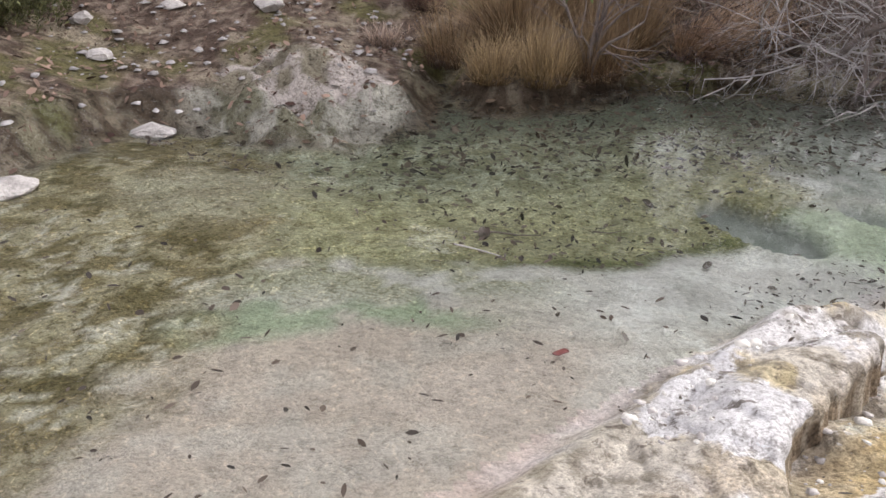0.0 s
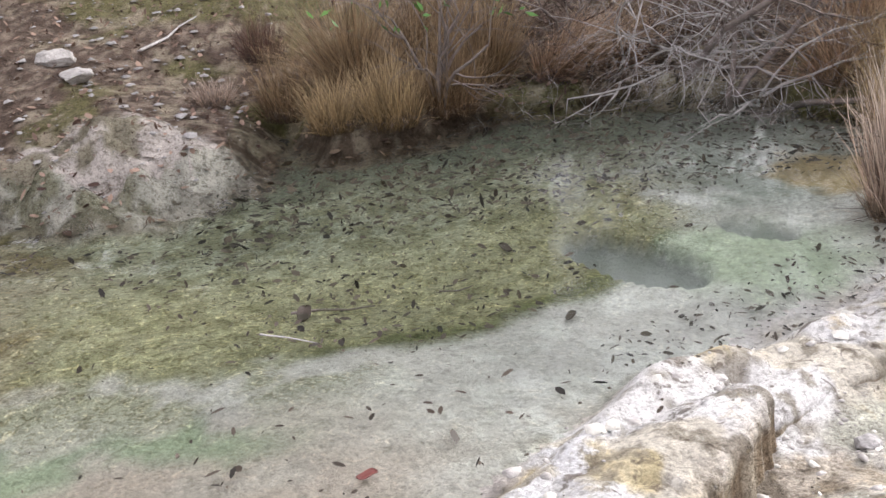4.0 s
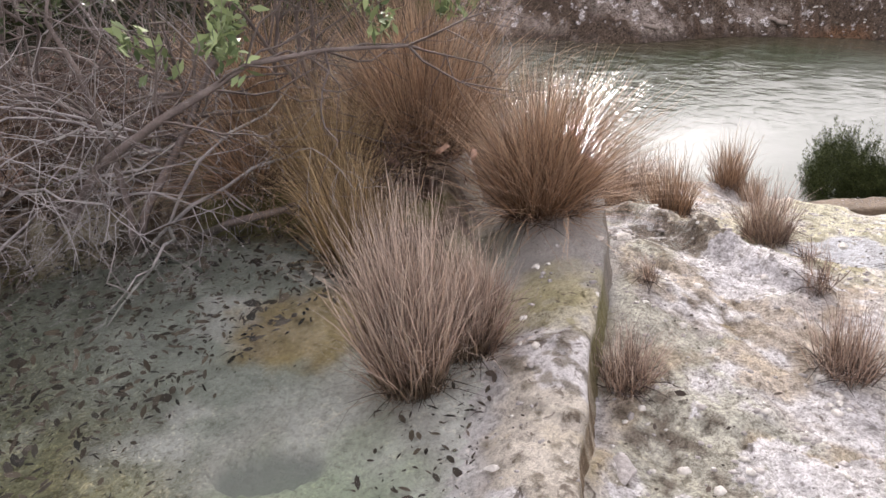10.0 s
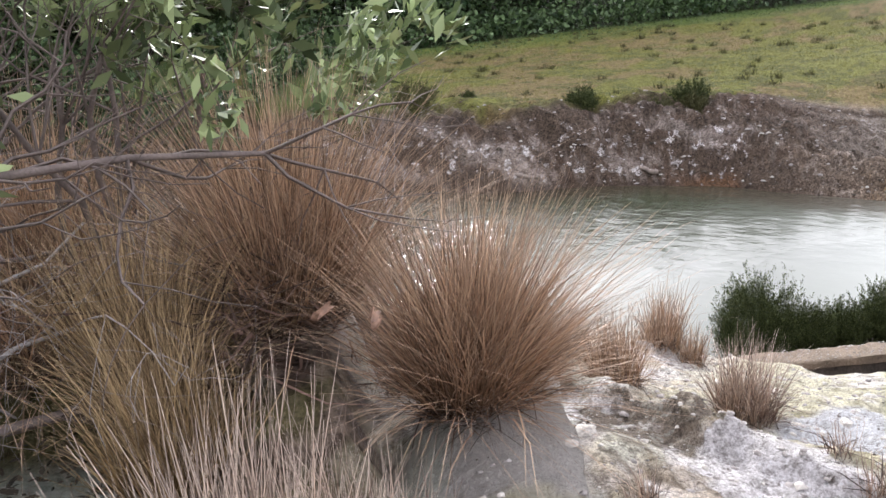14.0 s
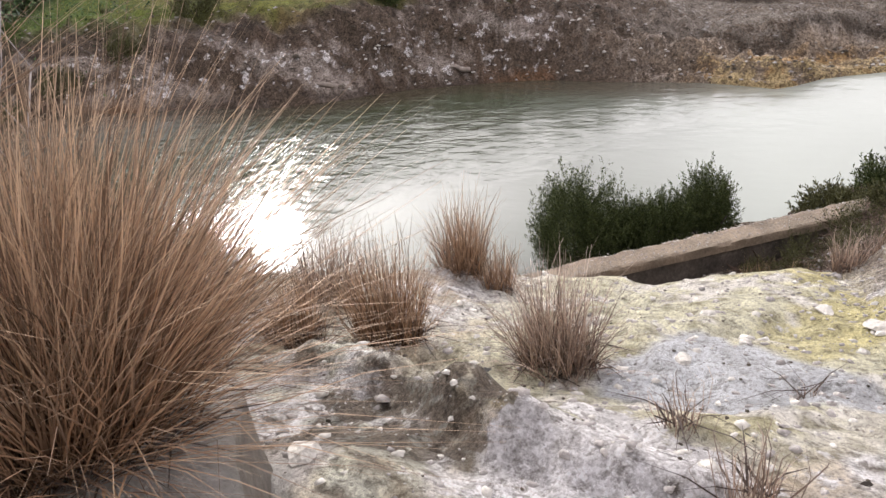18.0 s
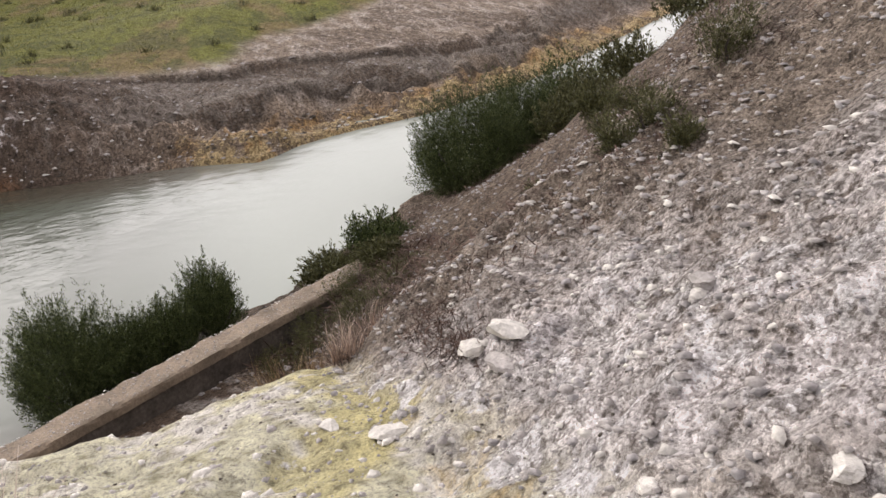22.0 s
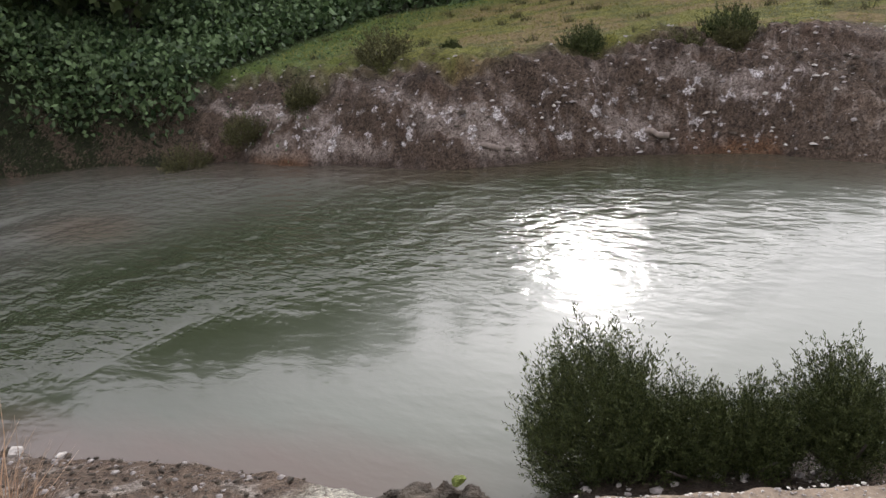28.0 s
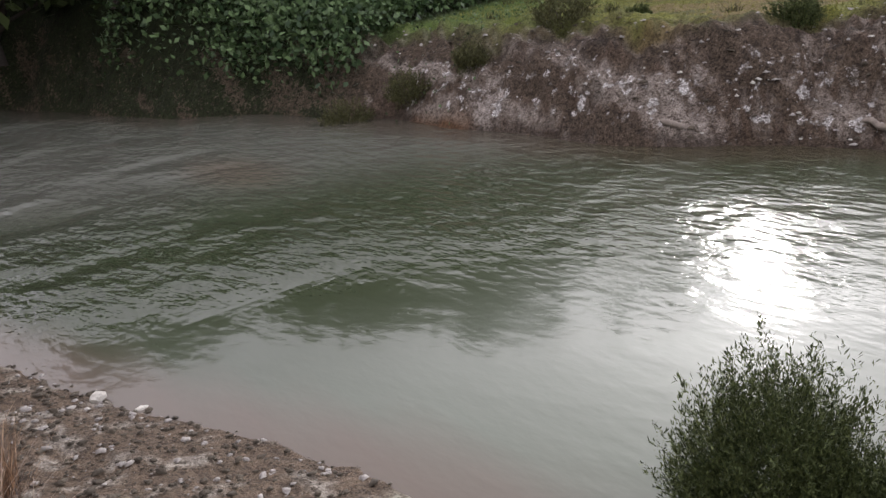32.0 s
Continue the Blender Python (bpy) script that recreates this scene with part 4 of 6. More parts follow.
murk_reflect = mixc(murk_reflect, (0.070, 0.052, 0.036), 0.7 * ss(1.3, 0.2, far_shore(ryy) - rx + 0.8 * (fbm(rx, ryy, 0.8, 3, 52) - 0.5)) * ss(6, 9, ryy))
murk_reflect = mixc(murk_reflect, (0.11, 0.07, 0.045), 0.4 * ss(1.3, 0.4, np.hypot((rx - RED[0]) / 0.6, (ryy - RED[1]) / 1.3)))
murk_reflect = mixc(murk_reflect, (0.13, 0.105, 0.085), ss(0.6, 0.1, rx - near_shore(ryy)) * ss(9.5, 11, ryy))
river.data.attributes.new("chop", "FLOAT", "POINT").data.foreach_set("value", chop.astype(np.float32))
river.data.attributes.new("murk_reflect", "FLOAT_COLOR", "POINT").data.foreach_set("color", np.concatenate([murk_reflect, np.ones((len(rx), 1))], 1).astype(np.float32).ravel())


# ---- plants ----
def strips(roots, tips, bends, widths, segs, rng):
    """Tapered ribbons from roots to tips, bowed by bends. Returns vertices, faces and height along each."""
    n = len(roots)
    k = np.linspace(0, 1, segs + 1)
    mid = roots[:, None] * (1 - k)[None, :, None] + tips[:, None] * k[None, :, None] + bends[:, None] * (4 * k * (1 - k))[None, :, None]
    turn = rng.rand(n) * 6.283
    side = np.stack([np.cos(turn), np.sin(turn), 0.2 * rng.randn(n)], 1)
    w = widths[:, None] * (1 - 0.85 * k**1.5)[None]
    a, b = mid - side[:, None] * w[..., None], mid + side[:, None] * w[..., None]
    verts = np.stack([a, b], 2).reshape(-1, 3)
    row = (np.arange(n)[:, None] * (segs + 1) + np.arange(segs)[None]).ravel() * 2
    faces = np.stack([row, row + 1, row + 3, row + 2], 1)
    up = np.repeat(np.tile(k, n), 2)
    return verts, faces, up


def reed_mesh(seed, height, radius, count, mat, lean=(0, 0), width=0.0022, droop=1.0):
    rng = np.random.RandomState(seed)
    ang, rad = rng.rand(count) * 6.283, np.sqrt(rng.rand(count))
    tuft = rng.rand(9, 2) * np.array([6.283, 1.0])                      # locks that lean their own way
    lock = rng.randint(0, 9, count)
    tall = 0.62 + 0.45 * rng.rand(9)
    foot = radius * (0.46 if radius < 0.5 else 0.26)
    root = np.stack([np.cos(ang) * rad * foot, np.sin(ang) * rad * foot, -0.02 + 0 * rad], 1)
    h = height * (0.38 + 0.70 * rng.rand(count) ** 0.75) * (1.10 - 0.38 * rad**3) * tall[lock] * 1.06
    out = radius * (0.78 * rad**1.5 + 0.45 * rng.rand(count) ** 2 * rad)
    a2 = ang + 0.5 * rng.randn(count)
    sway = 0.55 * radius * tuft[lock, 1]
    tip = np.stack([np.cos(a2) * out + lean[0] * h + np.cos(tuft[lock, 0]) * sway, np.sin(a2) * out + lean[1] * h + np.sin(tuft[lock, 0]) * sway, h], 1)
    fallen = rng.rand(count) < 0.10 * droop
    tip[fallen] *= np.array([1.2, 1.2, 0.18])
    tip[:, 2] = np.maximum(tip[:, 2], 0.02)
    bow = 0.22 * (rng.rand(count) - 0.25)
    bend = np.stack([-np.cos(a2) * out * bow + 0.02 * rng.randn(count), -np.sin(a2) * out * bow + 0.02 * rng.randn(count), 0.12 * h * rad + 0.03 * rng.rand(count)], 1)
    v, f, u = strips(root, tip, bend, width * (0.55 + 0.7 * rng.rand(count)), 3, rng)
    return mesh_from("foliage", v, f, mat, False, u)


def thatch_mesh(seed, radius, height):
    rng = np.random.RandomState(seed)
    n = max(12, int(260 * min(1, (radius / 0.2) ** 2)))
    ang, rad = rng.rand(n) * 6.283, np.sqrt(rng.rand(n)) * radius
    root = np.stack([np.cos(ang) * rad, np.sin(ang) * rad, 0.01 + 0.04 * rng.rand(n)], 1)
    d = rng.rand(n) * 6.283
    ln = 0.10 + 0.16 * rng.rand(n)
    tip = root + np.stack([np.cos(d) * ln, np.sin(d) * ln, height * 0.3 * rng.rand(n) - 0.02], 1)
    v, f, u = strips(root, tip, np.zeros_like(root) + np.array([0, 0, 0.02]), 0.004 + 0 * ang, 2, rng)
    return mesh_from("thatch", v, f, MAT["thatch"])


def reed(kind, x, y, height, radius, label, group, count=None, mat="reed_brown", lean=(0, 0), droop=1.0, lift=0.0, turn=None):
    """A tussock: blades and the dead thatch round its foot."""
    n = count or int(260 + 1500 * height * radius)
    z = gz(x, y) + lift
    ob = base("reed_tussock", x, y, z - 0.01, label, "reed tussock", group, turn=(x * 97 + y * 31) % 360 if turn is None else turn)
    seed = int(x * 100 + y * 1000) % 9973
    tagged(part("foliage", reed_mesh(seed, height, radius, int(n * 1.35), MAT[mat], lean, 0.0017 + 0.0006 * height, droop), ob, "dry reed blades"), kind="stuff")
    part("thatch", thatch_mesh(seed + 1, radius * 0.42, 0.2), ob, "dark dead thatch")
    return ob


def tube(points, radii, sides=6):
    """One tapering limb through points."""
    pts, v, f = np.asarray(points, float), [], []
    d = np.gradient(pts, axis=0)
    d /= np.linalg.norm(d, axis=1)[:, None] + 1e-9
    ref = np.array([0.3, 0.2, 1.0]) if abs(d[0, 2]) < 0.9 else np.array([1.0, 0.2, 0.1])
    for p, t, r in zip(pts, d, radii):
        a = np.cross(t, ref)
        a /= np.linalg.norm(a) + 1e-9
        b = np.cross(t, a)
        for k in range(sides):
            w = 6.2832 * k / sides
            v.append(p + r * (a * math.cos(w) + b * math.sin(w)))
    n = len(pts)
    for i in range(n - 1):
        for k in range(sides):
            f.append((i * sides + k, i * sides + (k + 1) % sides, (i + 1) * sides + (k + 1) % sides, (i + 1) * sides + k))
    return v, f


def branching(rng, root, heading, length, radius, depth, out, wobble=0.22, sag=0.0, kids=(3, 5), tips=None):
    """Adds a limb and all that grows from it to out (a list of (points, radii, depth))."""
    steps = 5 if depth > 0 else 3
    pts, h = [np.array(root, float)], np.array(heading, float)
    for _ in range(steps):
        h = h + rng.randn(3) * wobble + np.array([0, 0, -sag])
        h /= np.linalg.norm(h)
        pts.append(pts[-1] + h * length / steps)
    rad = np.linspace(radius, radius * 0.45, steps + 1)
    out.append((pts, rad, depth))
    if depth == 0:
        if tips is not None:
            tips.append((pts[-1], h))
            tips.append((pts[len(pts) // 2], h))
        return
    for _ in range(rng.randint(*kids)):
        k = rng.randint(2, steps + 1)
        turn = rng.randn(3)
        turn -= turn.dot(h) * h
        turn /= np.linalg.norm(turn) + 1e-9
        branching(rng, pts[k], h * 0.75 + turn * 0.75, length * (0.5 + 0.25 * rng.rand()), rad[k] * 0.62, depth - 1, out, wobble, sag, kids, tips)


def limbs_mesh(name, limbs, mat, sides=5):
    v, f = [], []
    for pts, rad, depth in limbs:
        a, b = tube(pts, rad, sides if depth > 1 else 3)
        f += [tuple(i + len(v) for i in q) for q in b]
        v += a
    return mesh_from(name, np.array(v), np.array(f), mat, True)


def leaves_mesh(name, centres, size, mat, rng, aspect=0.45, up=0.3, headings=None):
    """Leaves: folded lozenges of four corners, each its own island."""
    n = len(centres)
    d = rng.randn(n, 3) if headings is None else headings + 0.5 * rng.randn(n, 3)
    d[:, 2] += up
    d /= np.linalg.norm(d, axis=1)[:, None] + 1e-9
    s = np.cross(d, rng.randn(n, 3))
    s /= np.linalg.norm(s, axis=1)[:, None] + 1e-9
    q = np.cross(d, s)
    ln = size * (0.6 + 0.8 * rng.rand(n))[:, None]
    c = np.asarray(centres)
    v = np.stack([c, c + d * ln * 0.5 + s * ln * aspect * 0.5, c + d * ln + q * ln * 0.10, c + d * ln * 0.5 - s * ln * aspect * 0.5], 1).reshape(-1, 3)
    return mesh_from(name, v, np.arange(4 * n).reshape(-1, 4), mat)


def heath_bush(x, y, z, width, height, label, group, mat="heath", seed=1, sprigs=150, name="heath_bush", fine=False):
    """A dense bush of upright sprigs set with needles, on woody stems."""
    rng = np.random.RandomState(seed)
    ob = base(name, x, y, z, label, "bush", group)
    sprigs = int(sprigs * (3.4 if fine else 2.2))
    for k in range(4):
        a, stem = k * 1.57 + rng.rand(), []
        branching(rng, (0.05 * math.cos(a), 0.05 * math.sin(a), -0.03), (0.6 * math.cos(a), 0.6 * math.sin(a), 0.9), height * 0.55, 0.014 * height + 0.006, 0, stem, 0.18)
        part("stem", limbs_mesh("stem", stem, MAT["bark"]), ob)
    n = 66 if fine and height > 0.3 else 26
    d = rng.randn(sprigs, 3)
    d[:, 2] = np.abs(d[:, 2]) * 0.9 - 0.40
    d /= np.linalg.norm(d, axis=1)[:, None]
    az = np.arctan2(d[:, 1], d[:, 0])
    lump = (0.86 + 0.12 * np.sin(3 * az + seed) + 0.10 * np.sin(5 * az + 2 * seed + 4 * d[:, 2]))[:, None] * (0.62 + 0.46 * rng.rand(sprigs, 1))
    mid = 0.36 * height
    tip = d * lump * np.array([width / 2, width / 2, height - mid]) + np.array([0, 0, mid])
    tip[:, 2] = np.maximum(tip[:, 2], 0.02 + 0.1 * height * rng.rand(sprigs))
    way = d * 0.55 + np.array([0, 0, 0.75]) + 0.22 * rng.randn(sprigs, 3)
    way /= np.linalg.norm(way, axis=1)[:, None]
    ln = (0.18 + 0.16 * rng.rand(sprigs, 1)) * (0.45 + 0.45 * height)
    ln = ln * np.where(rng.rand(sprigs, 1) < 0.25, 1.65, 1.0)
    k = rng.rand(sprigs, n, 1)
    cs = (tip - way * ln)[:, None] * (1 - k) + (tip + way * ln * 0.25)[:, None] * k + rng.randn(sprigs, n, 3) * (0.010 + 0.014 * height) * (1.2 - k)
    hs = np.repeat(way[:, None] * 0.9, n, 1)
    size = (0.018 + 0.006 * height) if fine else (0.032 + 0.012 * height)
    part("crown", leaves_mesh("crown", cs.reshape(-1, 3), size, MAT[mat], rng, 0.22 if fine else 0.30, 0.15, hs.reshape(-1, 3)), ob)
    return ob


def stone_mesh(seed, mat, flat=0.65, rough=0.30, cuts=2):
    bm = bmesh.new()
    bmesh.ops.create_icosphere(bm, subdivisions=cuts, radius=0.5)
    off = Vector((seed * 3.1, seed * 1.7, seed * 0.9))
    rng = random.Random(seed)
    planes = [(Vector((rng.gauss(0, 1), rng.gauss(0, 1), rng.gauss(0, 1))).normalized(), 0.30 + 0.14 * rng.random()) for _ in range(26)]
    for v in bm.verts:
        for n, d in planes:                                    # broken faces
            k = v.co.dot(n)
            if k > d:
                v.co -= n * (k - d)
        v.co *= 1.25 * (1 + rough * 0.35 * noise.noise(v.co * 2.5 + off) + rough * 0.22 * noise.noise(v.co * 9 + off))
        v.co.z *= flat
    me = bpy.data.meshes.new("stone")
    bm.to_mesh(me)
    bm.free()
    me.materials.append(mat)
    for p in me.polygons:
        p.use_smooth = False
    return me


def rock(name, x, y, size, label, mat="white_stone", seed=3, flat=0.65, lift=0.2, long=1.0, turn=0.0, z=None, group=""):
    size *= 0.64
    me = stone_mesh(seed, MAT[mat], flat, 1.1 if mat == "dark_stone" else 0.4, 4)
    ob = new(name, me)
    zz = gz(x, y) if z is None else z
    ob.matrix_world = pose(x, y, zz + size * flat * lift, 0, 0, turn) @ Matrix.Diagonal((size * long, size, size, 1))
    return tagged(ob, label, "rock", group)


RIV, PL = "reeds by the river", "reeds round the pool"
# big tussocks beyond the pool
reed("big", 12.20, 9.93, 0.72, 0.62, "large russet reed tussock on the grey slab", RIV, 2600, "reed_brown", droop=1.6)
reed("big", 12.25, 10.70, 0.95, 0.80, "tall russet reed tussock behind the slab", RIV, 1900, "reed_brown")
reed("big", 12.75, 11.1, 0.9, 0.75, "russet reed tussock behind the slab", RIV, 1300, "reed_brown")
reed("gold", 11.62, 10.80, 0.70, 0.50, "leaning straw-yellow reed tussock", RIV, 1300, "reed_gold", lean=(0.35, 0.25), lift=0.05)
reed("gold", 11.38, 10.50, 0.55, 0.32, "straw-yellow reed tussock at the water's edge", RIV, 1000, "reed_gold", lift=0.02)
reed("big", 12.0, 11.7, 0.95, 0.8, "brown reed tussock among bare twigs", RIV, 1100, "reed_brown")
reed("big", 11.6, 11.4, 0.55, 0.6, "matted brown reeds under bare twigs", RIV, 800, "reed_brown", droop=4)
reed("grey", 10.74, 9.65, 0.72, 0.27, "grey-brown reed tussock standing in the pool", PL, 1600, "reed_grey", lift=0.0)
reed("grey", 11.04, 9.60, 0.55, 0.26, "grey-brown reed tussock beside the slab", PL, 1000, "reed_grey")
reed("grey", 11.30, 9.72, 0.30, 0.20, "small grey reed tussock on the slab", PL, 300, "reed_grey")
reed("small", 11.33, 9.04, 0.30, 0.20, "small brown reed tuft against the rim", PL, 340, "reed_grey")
# terrace tufts
for x, y, h, r, m, n in ((15.09, 9.90, 0.46, 0.26, "reed_brown", 460), (15.05, 9.70, 0.30, 0.18, "reed_brown", 220), (14.3, 10.35, 0.40, 0.30, "reed_grey", 420),
                         (14.0, 10.85, 0.46, 0.34, "reed_brown", 420), (13.80, 9.86, 0.46, 0.28, "reed_brown", 560), (13.70, 9.19, 0.38, 0.30, "reed_grey", 620),
                         (13.3, 10.5, 0.6, 0.45, "reed_brown", 700), (13.78, 10.26, 0.34, 0.24, "reed_brown", 320), (11.93, 8.35, 0.32, 0.24, "reed_grey", 380), (12.97, 8.77, 0.17, 0.10, "reed_grey", 46), (12.57, 8.63, 0.24, 0.13, "reed_grey", 70),
                         (13.49, 8.38, 0.07, 0.05, "reed_grey", 16), (12.1, 9.28, 0.20, 0.10, "reed_grey", 50), (15.29, 7.95, 0.24, 0.15, "reed_grey", 160), (16.34, 8.22, 0.42, 0.26, "reed_gold", 300), (15.55, 7.75, 0.22, 0.16, "reed_grey", 120), (16.75, 7.95, 0.30, 0.2, "reed_gold", 150),
                         (15.35, 11.15, 0.62, 0.42, "reed_grey", 700), (15.6, 12.0, 0.45, 0.3, "reed_brown", 300)):
    reed("tuft", x, y, h, r, "dry reed tuft growing from pale sinter" if m != "reed_gold" else "pale straw tuft beside the concrete wall", "reed tufts on the terrace", n, m)
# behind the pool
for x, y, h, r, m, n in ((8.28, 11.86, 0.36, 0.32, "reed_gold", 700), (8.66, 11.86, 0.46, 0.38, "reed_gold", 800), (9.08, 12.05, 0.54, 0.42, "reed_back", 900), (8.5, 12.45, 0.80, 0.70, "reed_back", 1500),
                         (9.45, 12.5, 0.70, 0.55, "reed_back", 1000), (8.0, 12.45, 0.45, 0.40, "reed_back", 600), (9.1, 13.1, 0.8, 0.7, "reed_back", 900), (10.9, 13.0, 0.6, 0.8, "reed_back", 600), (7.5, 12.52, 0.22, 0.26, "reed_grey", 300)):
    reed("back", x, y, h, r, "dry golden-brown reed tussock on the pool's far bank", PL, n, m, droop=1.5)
reed("dark", 7.85, 13.3, 0.42, 0.30, "dark dead reed tussock on the litter bank", PL, 500, "reed_dark")
reed("dark", 7.75, 15.6, 0.7, 0.5, "dark dead reed tussock under the trees", PL, 600, "reed_dark")
reed("back", 9.95, 12.45, 0.50, 0.50, "wind-swept brown reed tussock hanging over the pool", PL, 900, "reed_brown", lean=(0.55, -0.45), turn=0)
reed("back", 10.4, 12.55, 0.42, 0.45, "matted brown reeds hanging over the pool", PL, 700, "reed_brown", lean=(0.5, -0.5), turn=0)


def bare_shrub(x, y, z, heads, mat, label, seed, length=1.0, depth=3, radius=0.011, sag=0.03, wobble=0.25, kids=(4, 7)):
    rng = np.random.RandomState(seed)
    ob = base("bare_shrub", x, y, z, label, "shrub", "bare shrubs")
    for hd in heads:
        limbs = []
        branching(rng, (0, 0, -0.03), hd, length * (0.85 + 0.3 * rng.rand()), radius, depth, limbs, wobble, sag, kids)
        part("limb", limbs_mesh("limb", limbs, MAT[mat], 4), ob)
    return ob


bare_shrub(11.60, 12.25, gz(11.60, 12.25), [(-0.8, -0.5, 0.55), (-0.6, -0.8, 0.25), (-0.2, -0.9, 0.4), (-0.9, 0.0, 0.4), (-0.7, -0.7, 0.6)], "twig", "bare shrub with bleached twigs over the pool", 5, 1.15)
bare_shrub(11.00, 12.50, gz(11.00, 12.50), [(-0.3, -0.9, 0.25), (0.2, -0.9, 0.3), (-0.7, -0.6, 0.4), (0.6, -0.6, 0.4), (-0.5, -0.9, 0.15)], "twig", "bare shrub with tangled bleached twigs", 6, 1.15)
bare_shrub(10.45, 12.45, gz(10.45, 12.45), [(-0.3, -0.9, 0.2), (0.3, -0.8, 0.3), (0.8, -0.6, 0.3), (0.0, -0.7, 0.6)], "twig", "low bare shrub trailing bleached twigs in the water", 13, 1.0)
bare_shrub(11.15, 11.65, gz(11.15, 11.65), [(-0.6, -0.7, 0.35), (-0.2, -0.9, 0.25), (0.2, -0.8, 0.45), (-0.8, -0.3, 0.5)], "twig", "bleached bare shrub trailing over the water", 16, 1.1, 3, 0.012, 0.03, 0.3, (3, 5))
bare_shrub(12.30, 12.10, gz(12.30, 12.10), [(-0.5, -0.8, 0.5), (-0.9, -0.3, 0.6), (0.1, -0.8, 0.8), (-0.2, -0.5, 0.9), (-0.8, -0.2, 0.9)], "twig_dark", "dark bare shrub behind the pool", 7, 1.35, 3, 0.016, 0.03, 0.25, (3, 5))
bare_shrub(10.90, 11.65, gz(10.90, 11.65), [(0.75, -0.25, 0.55), (0.6, -0.6, 0.35), (0.5, 0.0, 0.7)], "twig_dark", "low dark limb reaching towards the river", 9, 1.5, 3, 0.028, 0.0, 0.16, (3, 5))
bare_shrub(10.00, 13.10, gz(10.00, 13.10), [(0.3, -0.8, 0.6), (0.7, -0.6, 0.5), (-0.3, -0.7, 0.7), (0, -0.4, 0.9)], "twig_dark", "dark tangle of bare twigs behind the reeds", 10, 1.3, 3, 0.016, 0.03, 0.25, (3, 5))
bare_shrub(11.40, 13.00, gz(11.40, 13.00), [(-0.4, -0.5, 0.9), (0.2, -0.5, 0.9), (-0.7, -0.2, 0.9), (0.4, 0.1, 0.9)], "twig_dark", "tall tangle of bare twigs behind the pool", 14, 1.7, 3, 0.016, 0.03, 0.25, (3, 5))
bare_shrub(12.95, 10.56, gz(12.95, 10.56), [(0.05, 0.0, 1.0), (0.3, 0.1, 0.9)], "twig", "thin pale dead sapling among the reeds", 12, 1.25, 2, 0.008, -0.03, 0.12, (3, 6))


def big_limb(points, thick, label, seed):
    """A thick bent limb with a spray of twigs along it."""
    rng = np.random.RandomState(seed)
    ob = base("bare_limb", *points[0], label, "branch", "bare shrubs")
    p = [np.array(q) - np.array(points[0]) for q in points]
    v, f = tube(p, np.linspace(thick, thick * 0.3, len(p)), 7)
    part("limb", mesh_from("limb", np.array(v), np.array(f), MAT["twig_dark"], True), ob)
    for k in range(1, len(p)):
        for _ in range(3):
            d, out = p[k] - p[k - 1], []
            d = d / np.linalg.norm(d) + 0.7 * rng.randn(3)
            branching(rng, p[k], d / np.linalg.norm(d), 0.5, 0.008, 1, out, 0.25, 0.0, (3, 6))
            part("twig", limbs_mesh("twig", out, MAT["twig_dark"], 4), ob)
    return ob


big_limb([(10.75, 11.9, 0.05), (10.78, 11.5, 0.42), (10.9, 11.1, 0.66), (11.1, 10.95, 0.76), (11.25, 10.85, 0.84), (11.55, 10.65, 0.84), (11.85, 10.4, 0.80)], 0.026, "thick dark bare limb leaning over the reeds", 15)


def broadleaf(x, y, z, height, spread_, count, label, seed, mat="broad", leaf=0.085, bare=0.0):
    rng = np.random.RandomState(seed)
    ob = base("broadleaf_shrub", x, y, z, label, "shrub", "broadleaf shrubs")
    limbs, tips = [], []
    for k in range(6):
        a = rng.rand() * 6.283
        branching(rng, (0, 0, -0.03), (spread_ * math.cos(a), spread_ * math.sin(a), 1), height * 0.62, 0.018, 2, limbs, 0.2, 0.0, (3, 5), tips)
    part("stem", limbs_mesh("stem", limbs, MAT["twig_dark"]), ob)
    pts, hd = np.array([t[0] for t in tips]), np.array([t[1] for t in tips])
    keep = pts[:, 2] + z > (0.80 if height > 1.5 else bare)
    pts, hd = pts[keep], hd[keep]
    k = rng.randint(0, len(pts), count)
    part("foliage", leaves_mesh("foliage", pts[k] + rng.randn(count, 3) * 0.035, leaf, MAT[mat], rng, 0.36, 0.30, hd[k] * 0.5), ob)
    return ob


broadleaf(11.95, 11.15, gz(11.95, 11.15), 1.85, 0.42, 3200, "shrub with glossy light-green leaves", 21)
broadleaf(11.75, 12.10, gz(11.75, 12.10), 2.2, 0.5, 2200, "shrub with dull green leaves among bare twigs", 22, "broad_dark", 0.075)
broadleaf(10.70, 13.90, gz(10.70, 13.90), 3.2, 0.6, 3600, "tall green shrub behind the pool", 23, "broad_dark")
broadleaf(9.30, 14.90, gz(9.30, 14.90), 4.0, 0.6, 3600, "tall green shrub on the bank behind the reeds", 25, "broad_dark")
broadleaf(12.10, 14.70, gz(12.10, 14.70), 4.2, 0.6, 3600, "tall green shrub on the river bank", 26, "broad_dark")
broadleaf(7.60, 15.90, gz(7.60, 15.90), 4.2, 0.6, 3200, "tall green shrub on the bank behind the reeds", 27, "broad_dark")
broadleaf(9.02, 11.98, gz(9.02, 11.98), 1.25, 0.22, 130, "small sprig of green leaves over the reeds", 24, "sprig", 0.07, 0.62)

# bushes at the wall and along the near shore
heath_bush(4.85, 11.8, gz(4.85, 11.8) - 0.03, 1.1, 0.45, "low mossy olive shrub on the litter bank", "shrubs on the litter bank", "olive_scrub", 58, 200)
